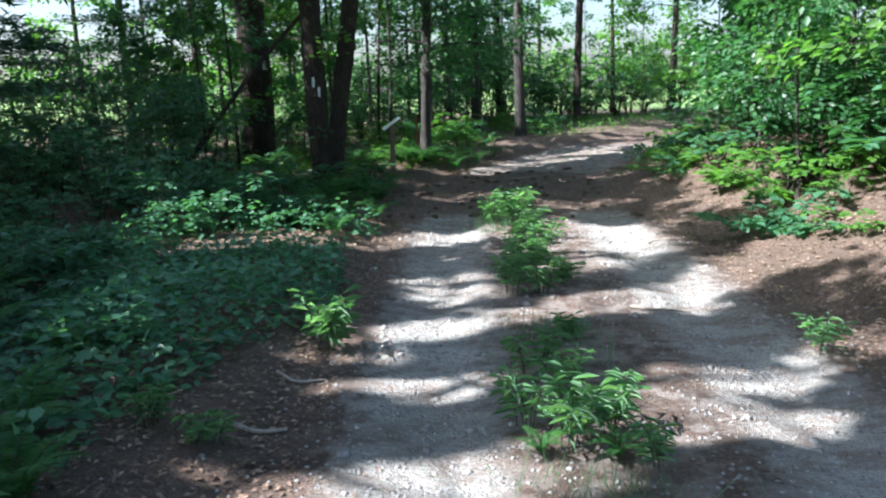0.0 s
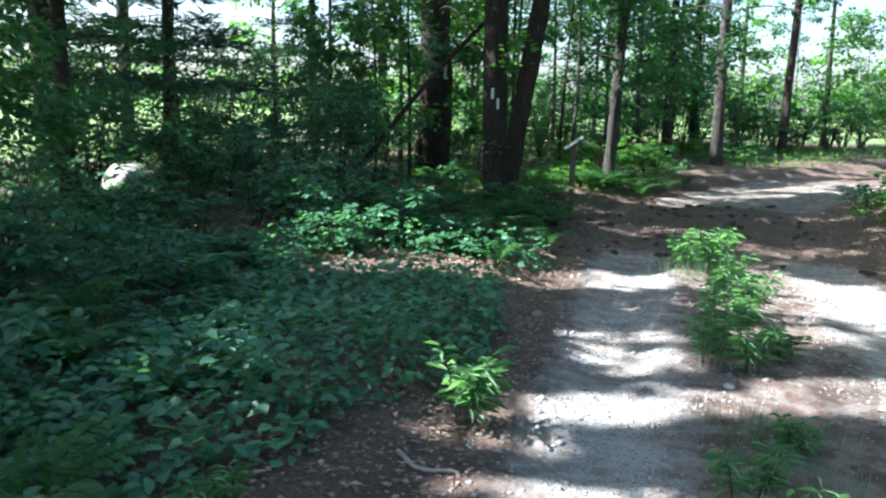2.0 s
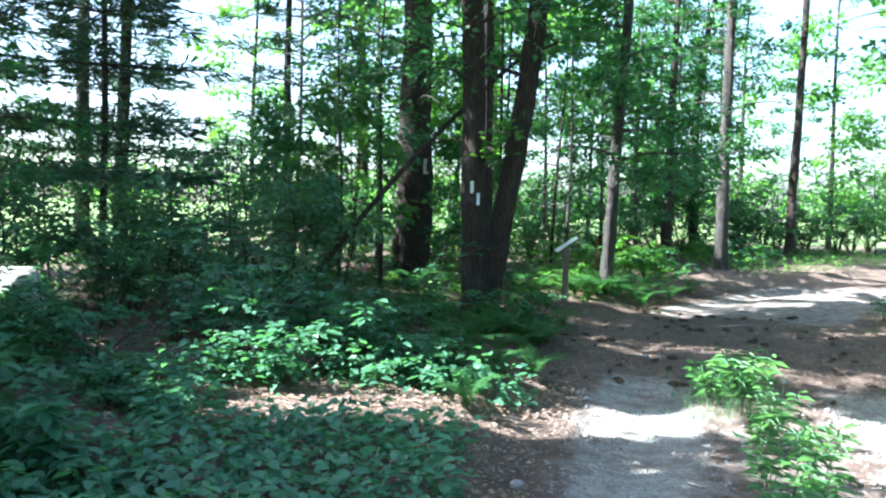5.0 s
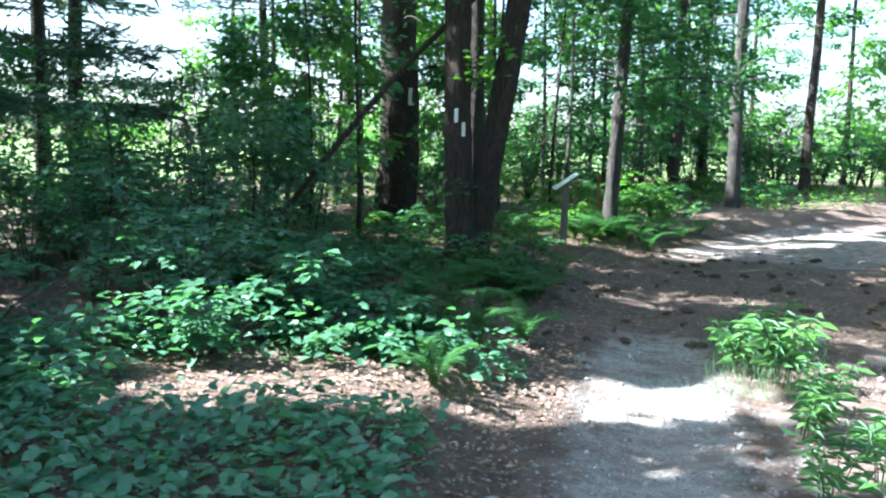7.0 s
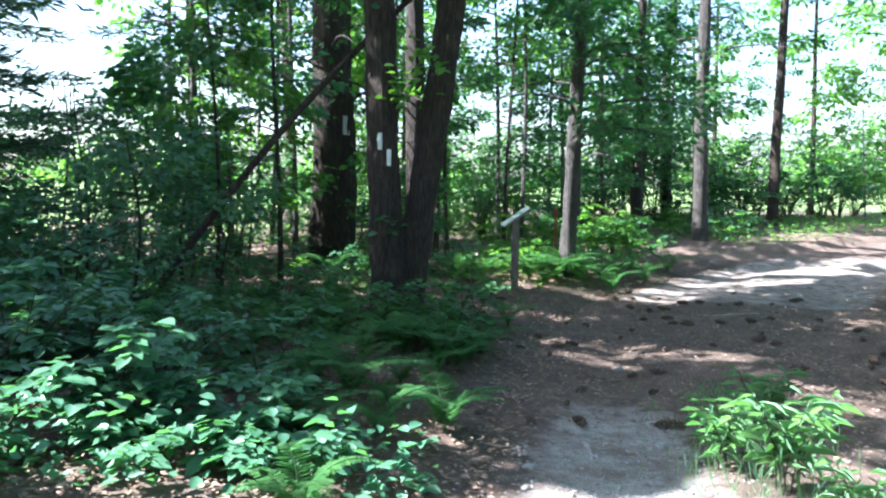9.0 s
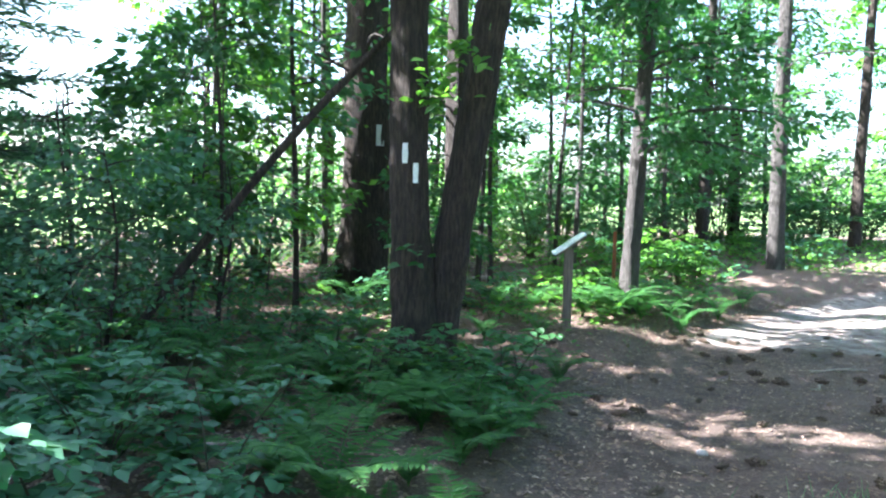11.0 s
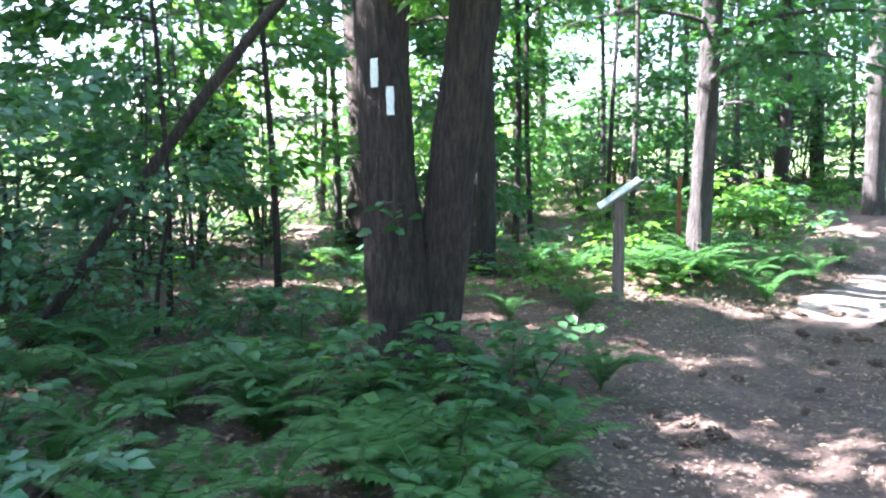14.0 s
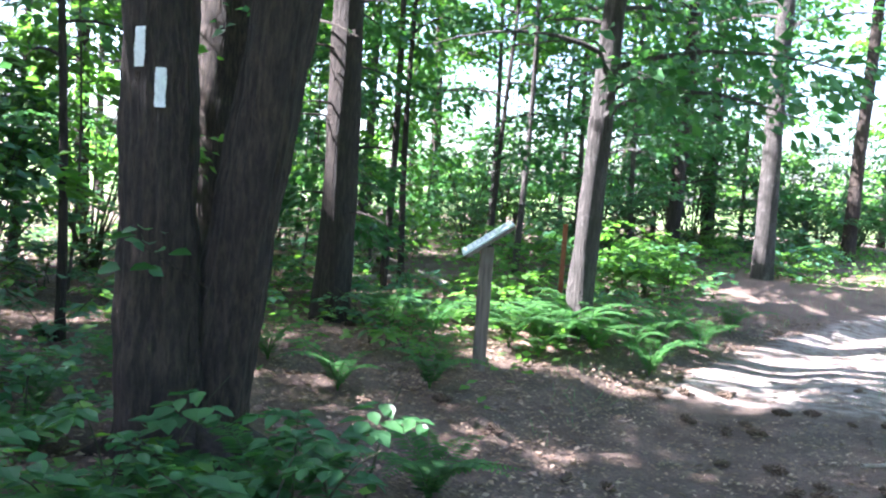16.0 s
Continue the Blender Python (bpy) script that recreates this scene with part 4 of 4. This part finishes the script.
def tall_weed(x, y, h, seed, stems=4):
    r = np.random.RandomState(seed)
    ob = thing("weed", x, y, "bright green upright weed with narrow leaves between the ruts", "plant", "weeds on the track")
    tb, P, D = [], [], []
    for k in range(stems):
        s = np.linspace(0, 1, 8)[:, None]
        a = r.uniform(0, 6.3)
        d = np.array([np.cos(a), np.sin(a), 0])
        hh = h * r.uniform(0.6, 1.05)
        p = d * (0.03 + 0.28 * hh * s ** 1.7) + np.array([0, 0, 1.0]) * hh * s * (1 - 0.12 * s) + r.normal(0, 0.03, 3) * np.array([1, 1, 0])
        tb.append(tube_data(p, 0.004 * (1 - 0.6 * s[:, 0]), 4))
        m = 17
        t = np.linspace(0.2, 1, m) ** 0.8
        b0 = np.stack([np.interp(t, s[:, 0], p[:, c]) for c in range(3)], 1)
        an = np.arange(m) * 2.4 + a
        P.append(b0)
        D.append(np.stack([np.cos(an), np.sin(an), 0.45 - 0.6 * r.rand(m)], 1))
    P, D = np.concatenate(P), np.concatenate(D)
    tube_parts("stem", tb, STEM, ob)
    mesh_ob("foliage", *leaf_data(P, D, (0.04 + h * r.uniform(0.1, 0.26, len(P))), r, 0.12, 0.05, 1.0, True, 0.25), GRASS, ob)
    return ob


tall_weed(0.5, -10.7, 0.5, 1, 7)
for k, (wx, wy, wh) in enumerate(((2.05, -5.0, 0.4), (1.8, -5.7, 0.36), (2.05, -6.0, 0.52), (2.25, -6.5, 0.3), (2.25, -7.6, 0.34), (2.0, -7.0, 0.3), (1.95, -7.9, 0.3), (2.1, -8.5, 0.34), (1.95, -8.8, 0.32), (1.8, -9.2, 0.32), (2.1, -9.3, 0.3), (2.3, -9.0, 0.24), (1.75, -12.0, 0.3), (1.95, -12.25, 0.36), (2.15, -12.1, 0.28), (1.85, -11.2, 0.26), (2.0, -11.6, 0.24),
                                 (2.1, -10.6, 0.18), (3.7, -10.9, 0.22), (0.2, -12.3, 0.16), (-0.1, -12.2, 0.18), (2.35, -12.4, 0.2))):
    tall_weed(wx, wy, wh * 1.2, 20 + k, 5 + k % 3)
for k, (fx, fy) in enumerate(((1.8, -12.3), (2.15, -12.35))):
    copy_thing(ferns[3], pose(fx, fy, ground_z(fx, fy), 0, 0, 80 * k) @ Matrix.Scale(0.42 + 0.06 * k, 4))


def blades(name, X, Y, H, mat, label, category, seed, width=0.05):
    r = np.random.RandomState(seed)
    P = np.stack([X, Y, land(X, Y) - 0.01], 1)
    D = np.stack([r.normal(0, 0.4, len(X)), r.normal(0, 0.4, len(X)), np.ones(len(X))], 1)
    ob = mesh_ob(name, *leaf_data(P, D, H, r, width, 0.01, 0.0, True, 0.012), mat)
    return tagged(ob, label, category, kind="stuff")


def scatter(r, n, x0, x1, y0, y1, keep):
    x, y = r.uniform(x0, x1, n), r.uniform(y0, y1, n)
    k = keep(x, y)
    return x[k], y[k]


r = np.random.RandomState(9)
gx = r.normal(2.0, 0.22, 8000)
gy = r.uniform(-14.5, -4.2, 8000)
k = (wave(gx * 0.6, gy, 1.7, 40) + 0.25 * (gy > -9.8) > 0.15) & (r.rand(8000) < np.where(gy < -9.5, 0.5, 0.4))
gx, gy = gx[k], gy[k]
blades("grass_strip", gx, gy, r.uniform(0.05, 0.2, len(gx)) * np.where(gy > -9.2, 1.25, 1.0), GRASS, "thin bright grass along the middle of the track", "grass", 10, 0.02)
ex, ey = scatter(r, 9000, 0.5, 9, -1, 16, lambda x, y: (np.abs(np.abs(x - track_centre(y)) - 2.1) < 0.35) | ((np.abs(x - track_centre(y)) < 0.35) & (y > 0.4) & (wave(x, y, 1.5, 8) > 0)))
blades("verge_grass", ex, ey, r.uniform(0.04, 0.15, len(ex)), GRASS, "low grass along the verge of the track", "grass", 11, 0.03)

# carpet of low plants on the forest floor
def carpet(x, y):
    edge = np.where(y < -10.4, 0.0, 0.36) + 0.22 * wave(x, y, 2.5, 51) + 0.12 * wave(x, y, 7, 53)
    thick = (x > -1.5 + 0.5 * wave(x, y, 0.9, 57)) & (y < -7.6 + 0.25 * wave(x, y, 2.0, 54)) & (y > -13.2 + 0.8 * wave(x, y, 0.7, 58))
    limit = np.where(thick, -0.75, np.where(y > -6.5, 0.8, np.where(y < -9, -0.05, 0.2))) + r.normal(0, 0.3, len(x)) + 1.2 * ((y > -6.2) & (x > -1.9))
    return (wave(x, y, 1.2, 50) + 0.35 * wave(x, y, 5.5, 55) > limit) & (x < edge) & ~((x > -1.7) & (y > -7.7 + 0.35 * x) & (y < -6.9 + 0.35 * x))


cx, cy = scatter(r, 150000, -10, 0.8, -20, -0.5, carpet)
an = r.uniform(0, 6.3, len(cx))
P = np.stack([cx, cy, land(cx, cy) + 0.02 + (0.16 + 0.3 * np.clip(wave(cx, cy, 2.2, 61), 0, 1)) * r.rand(len(cx)) ** 1.4], 1)
D = np.stack([np.cos(an), np.sin(an), r.uniform(-0.45, 0.5, len(cx))], 1)
tagged(mesh_ob("ground_cover", *leaf_data(P, D, r.uniform(0.035, 0.10, len(cx)), r, 0.6, 0.1, 1.3, True), COVER), "low carpet of green leaves over the shaded forest floor", "ground cover", kind="stuff")
cx, cy = scatter(r, 80000, -12, 14, -21, 15, lambda x, y: (wave(x, y, 1.3, 52) > np.where(y > -3.5 + wave(x, y, 0.8, 59), np.where((x < -0.1) & (y < 0), 0.1, -0.3), np.where(x > 4, 0.35, 9))) & (np.abs(x - track_centre(y)) > 2.2))
an = r.uniform(0, 6.3, len(cx))
P = np.stack([cx, cy, land(cx, cy) + 0.03 + 0.25 * r.rand(len(cx)) ** 1.5], 1)
D = np.stack([np.cos(an), np.sin(an), r.uniform(-0.2, 0.4, len(cx))], 1)
tagged(mesh_ob("ground_cover", *leaf_data(P, D, r.uniform(0.06, 0.12, len(cx)), r, 0.6, 0.08, 1.2), LEAF_LIGHT), "light green low plants beyond the old tree", "ground cover", kind="stuff")

# fallen leaves, pebbles
lx, ly = scatter(r, 165000, -6.5, 7, -15, 5, lambda x, y: (np.abs(x - track_centre(y)) > 1.5) & (r.rand(len(x)) < np.where(x < -3, 0.5, 1.0)) | (r.rand(len(x)) < np.where((y > -5.5) & (y < 0.3), 0.8, 0.2)))
an = r.uniform(0, 6.3, len(lx))
P = np.stack([lx, ly, land(lx, ly) + 0.004 + r.uniform(0, 0.014, len(lx))], 1)
D = np.stack([np.cos(an), np.sin(an), r.normal(0, 0.12, len(lx))], 1)
tagged(mesh_ob("leaf_litter", *leaf_data(P, D, r.uniform(0.018, 0.055, len(lx)) * r.uniform(0.7, 1.25, len(lx)) * np.where(np.abs(lx - track_centre(ly)) < 1.6, np.where(ly > -5.5, 0.8, 0.55), 1.0), r, 0.5, 0.12, 2.0), LITTER), "dry brown fallen leaves strewn over the ground", "leaf litter", kind="stuff")
n = 8500
px = np.where(r.rand(n) < 0.5, 1.25, 3.2) + r.normal(0, 0.42, n)
py = r.uniform(-15, -5.2, n)
oct_v = np.array([(1, 0, 0), (-1, 0, 0), (0, 1, 0), (0, -1, 0), (0, 0, 1), (0, 0, -1)], float)
oct_f = np.array([(0, 2, 4), (2, 1, 4), (1, 3, 4), (3, 0, 4), (2, 0, 5), (1, 2, 5), (3, 1, 5), (0, 3, 5)])
sz = r.uniform(0.006, 0.02, n) * np.where(r.rand(n) < 0.06, 2.0, 1)
V = np.stack([px, py, land(px, py)], 1)[:, None] + oct_v[None] * r.uniform(0.6, 1.2, (n, 6, 1)) * sz[:, None, None] * np.array([1, 1, 0.6])
F = (np.arange(n)[:, None, None] * 6 + oct_f[None]).reshape(-1, 3)
tagged(mesh_ob("gravel", V.reshape(-1, 3), F, PEBBLE), "loose grey gravel in the wheel ruts", "gravel", kind="stuff")


# ---- sign, stake, rock for a sunlit patch, sticks, cones ----
def box(bm, sx, sy, sz, m, bevel=0.004):
    g = bmesh.ops.create_cube(bm, size=1.0, matrix=m @ Matrix.Diagonal((sx, sy, sz, 1)))
    bmesh.ops.bevel(bm, geom=list({e for v in g["verts"] for e in v.link_edges}), offset=bevel, segments=2, profile=0.6, affect="EDGES")


def sign_post():
    ob = thing("trail_sign", 0.0, 0.0, "weathered wooden post with a slanted pale information panel", "sign", z=ground_z(0, 0), turn=12)
    z0 = -ob.matrix_world.translation.z
    bm = bmesh.new()
    box(bm, 0.095, 0.095, 1.12, Matrix.Translation((0.0, 0, 0.37 + z0)), 0.01)
    part("post", bm, WOOD, ob)
    tilt = Matrix.Translation((0.0, 0.0, 0.985 + z0)) @ Matrix.Rotation(radians(-35), 4, "Y") @ Matrix.Rotation(radians(3), 4, "X")
    bm = bmesh.new()
    box(bm, 0.38, 0.30, 0.022, tilt @ Matrix.Translation((0, 0, -0.014)))
    part("backing_board", bm, WOOD, ob)
    bm = bmesh.new()
    box(bm, 0.40, 0.32, 0.012, tilt @ Matrix.Translation((0, 0, 0.006)), 0.003)
    panel = part("panel", bm, PANEL, ob, "pale glossy information panel")
    bm = bmesh.new()
    for k in range(7):
        box(bm, 0.018, 0.24 - 0.05 * (k % 3), 0.002, tilt @ Matrix.Translation((-0.13 + 0.035 * k, 0.01 * (k % 3), 0.014)), 0.0005)
    part("text_line", bm, PRINT, panel, "faded lines of print")
    for sx in (-0.16, 0.16):
        bm = bmesh.new()
        bmesh.ops.create_cone(bm, cap_ends=True, segments=10, radius1=0.008, radius2=0.006, depth=0.006, matrix=tilt @ Matrix.Translation((sx, 0.13, 0.014)))
        part("screw", bm, CONE, panel)


sign_post()


def stake():
    ob = thing("marker_stake", 0.3, 3.0, "thin rust-red metal marker stake", "stake")
    bm = bmesh.new()
    box(bm, 0.05, 0.012, 1.1, Matrix.Translation((0, 0, 0.4)), 0.003)
    box(bm, 0.012, 0.035, 1.1, Matrix.Translation((0, 0.022, 0.4)), 0.003)
    part("stake", bm, RUST, ob)


stake()


def rock(name, x, y, size, seed, label, mat=STONE, flat=0.6, sub=3, group=""):
    bm = bmesh.new()
    bmesh.ops.create_icosphere(bm, subdivisions=sub, radius=1.0)
    for v in bm.verts:
        d = 1 + 0.28 * noise.noise(v.co * 1.1 + Vector((seed, 0, 0))) + 0.1 * noise.noise(v.co * 3.1 + Vector((0, seed, 0)))
        v.co = Vector((v.co.x * d, v.co.y * d * 0.85, v.co.z * d * flat)) * size
    me = bpy.data.meshes.new(name)
    bm.to_mesh(me)
    bm.free()
    me.polygons.foreach_set("use_smooth", np.ones(len(me.polygons), bool))
    me.materials.append(mat)
    ob = new(name, me)
    ob.matrix_world = pose(x, y, ground_z(x, y) + size * flat * 0.35, 0, 0, seed * 40)
    return tagged(ob, label, "rock", group)


rr = np.random.RandomState(4)
for k in range(14):
    sx, sy = (1.25, 3.2)[k % 2] + rr.normal(0, 0.4), rr.uniform(-14, -3)
    rock("stone", sx, sy, rr.uniform(0.025, 0.05), k + 5, "small grey stone lying in the rut", PEBBLE, 0.6, 2, "stones on the track")
# added rock, a stand-in for a sunlit patch of litter or bank
rock("sunlit_patch_rock", -4.8, -6.2, 0.34, 77, "pale grey rock standing in for a sunlit patch in the undergrowth", STONE, 1.6, 4)
rock("stone", 0.55, -8.3, 0.05, 30, "pale rounded stone among the low leaves", PEBBLE, 0.7, 2, "stones on the track")


def pine_cone(x, y, seed):
    ob = thing("pine_cone", x, y, "dark open pine cone lying on the track", "pine cone", "pine cones", turn=seed * 47)
    bm = bmesh.new()
    for k in range(26):
        t = k / 25
        a = k * 2.4
        rad = 0.024 * math.sin(math.pi * (0.12 + 0.8 * t))
        m = Matrix.Translation((0.1 * t - 0.05, 0, 0.022)) @ Matrix.Rotation(a, 4, "X") @ Matrix.Translation((0, 0, rad * 0.6)) @ Matrix.Rotation(0.7, 4, "Y")
        bmesh.ops.create_cone(bm, cap_ends=True, segments=5, radius1=0.012, radius2=0.003, depth=rad * 1.4, matrix=m)
    part("scaly_body", bm, CONE, ob)
    return ob


cone = pine_cone(1.0, -4.2, 1)
for k in range(85):
    qx, qy = rr.uniform(-0.2, 3.8), rr.uniform(-5.5, 1.6)
    copy_thing(cone, pose(qx, qy, ground_z(qx, qy), 0, 0, rr.uniform(0, 360)) @ Matrix.Scale(rr.uniform(0.7, 1.35), 4))


def stick(x, y, length, turn, radius, seed):
    r_ = np.random.RandomState(seed)
    ob = thing("stick", x, y, "dead fallen stick lying on the ground", "stick", "fallen sticks", turn=turn)
    t = np.linspace(-0.5, 0.5, 12)
    X, Y = ob.matrix_world.translation.x + t * length * math.cos(radians(turn)), ob.matrix_world.translation.y + t * length * math.sin(radians(turn))
    z = land(X, Y) - ob.matrix_world.translation.z
    p = np.stack([t * length, 0.03 * np.sin(t * 6 + seed), np.convolve(np.pad(z, 2, "edge"), np.ones(5) / 5, "valid") + radius], 1)
    mesh_ob("branch", *tube_data(p, radius * (1 - 0.4 * (t + 0.5)), 8, 0.12, 0, seed), DEADWOOD, ob, "", True)
    for j in range(2):
        c = p[3 + 4 * j]
        q = np.linspace(0, 1, 4)[:, None]
        mesh_ob("twig", *tube_data(c + q * np.array([0.12, (-1) ** j * 0.1, 0.03]) * length, radius * 0.4 * (1 - 0.6 * q[:, 0]), 5), DEADWOOD, ob, "", True)


for k, (sx, sy, sl, st, sr) in enumerate(((0.36, -12.05, 0.34, 5, 0.016), (0.45, -11.3, 0.32, -12, 0.014), (2.95, -9.8, 0.45, -8, 0.014), (2.6, -0.4, 0.6, 25, 0.014), (0.9, -13.2, 0.3, 10, 0.012), (-1.4, -4.9, 1.0, 30, 0.015), (-2.2, -3.2, 1.3, -35, 0.02), (1.6, -7.9, 0.15, 5, 0.012), (2.3, -1.2, 0.3, 60, 0.01), (-2.0, 3.9, 2.2, 40, 0.05), (-1.4, 4.3, 1.8, 120, 0.04), (3.6, -7.0, 0.3, 20, 0.01), (-3.0, -10.0, 1.2, 15, 0.02))):
    stick(sx, sy, sl, st, sr, 400 + k)


def brush_pile(x, y):
    r_ = np.random.RandomState(91)
    ob = thing("brush_pile", x, y, "heap of dead bleached branches in the undergrowth", "brush pile")
    for k in range(26):
        a, l = r_.uniform(0, 6.3), r_.uniform(0.7, 1.7)
        q = np.linspace(-0.5, 0.5, 7)[:, None]
        c = np.array([r_.normal(0, 0.3), r_.normal(0, 0.25), 0.06 + 0.028 * k])
        p = c + q * l * np.array([math.cos(a), math.sin(a), r_.uniform(-0.35, 0.35)]) + np.array([0, 0, -0.12 * l]) * (4 * q * q)
        p[:, 2] = np.maximum(p[:, 2], 0.01)
        mesh_ob("branch", *tube_data(p, r_.uniform(0.01, 0.028) * (1 - 0.5 * (q[:, 0] + 0.5)), 6), DEADWOOD, ob, "", True)


brush_pile(-2.9, 4.7)


# ---- far woods beyond the clearing ----
def far_woods():
    r_ = np.random.RandomState(88)
    P = []
    for k in range(230):
        a, d = r_.uniform(-3.14, 3.14), r_.uniform(150, 240)
        c = np.array([math.sin(a) * d, math.cos(a) * d, 0])
        h = r_.uniform(7, 14)
        q = r_.normal(0, 1, (130, 3)) * np.array([4.0, 4.0, h * 0.24])
        P.append(c + q + np.array([0, 0, h * 0.45]))
    P = np.concatenate(P)
    P[:, 2] = np.abs(P[:, 2])
    D = r_.normal(0, 1, P.shape)
    # the lighter leaf colour stands in for distance haze
    tagged(mesh_ob("far_woods", *leaf_data(P, D, r_.uniform(0.8, 1.7, len(P)), r_, 0.8, 0.1, 0.3), LEAF_LIGHT), "distant green woods beyond the open meadow, paled in place of haze", "woods", kind="stuff")


far_woods()
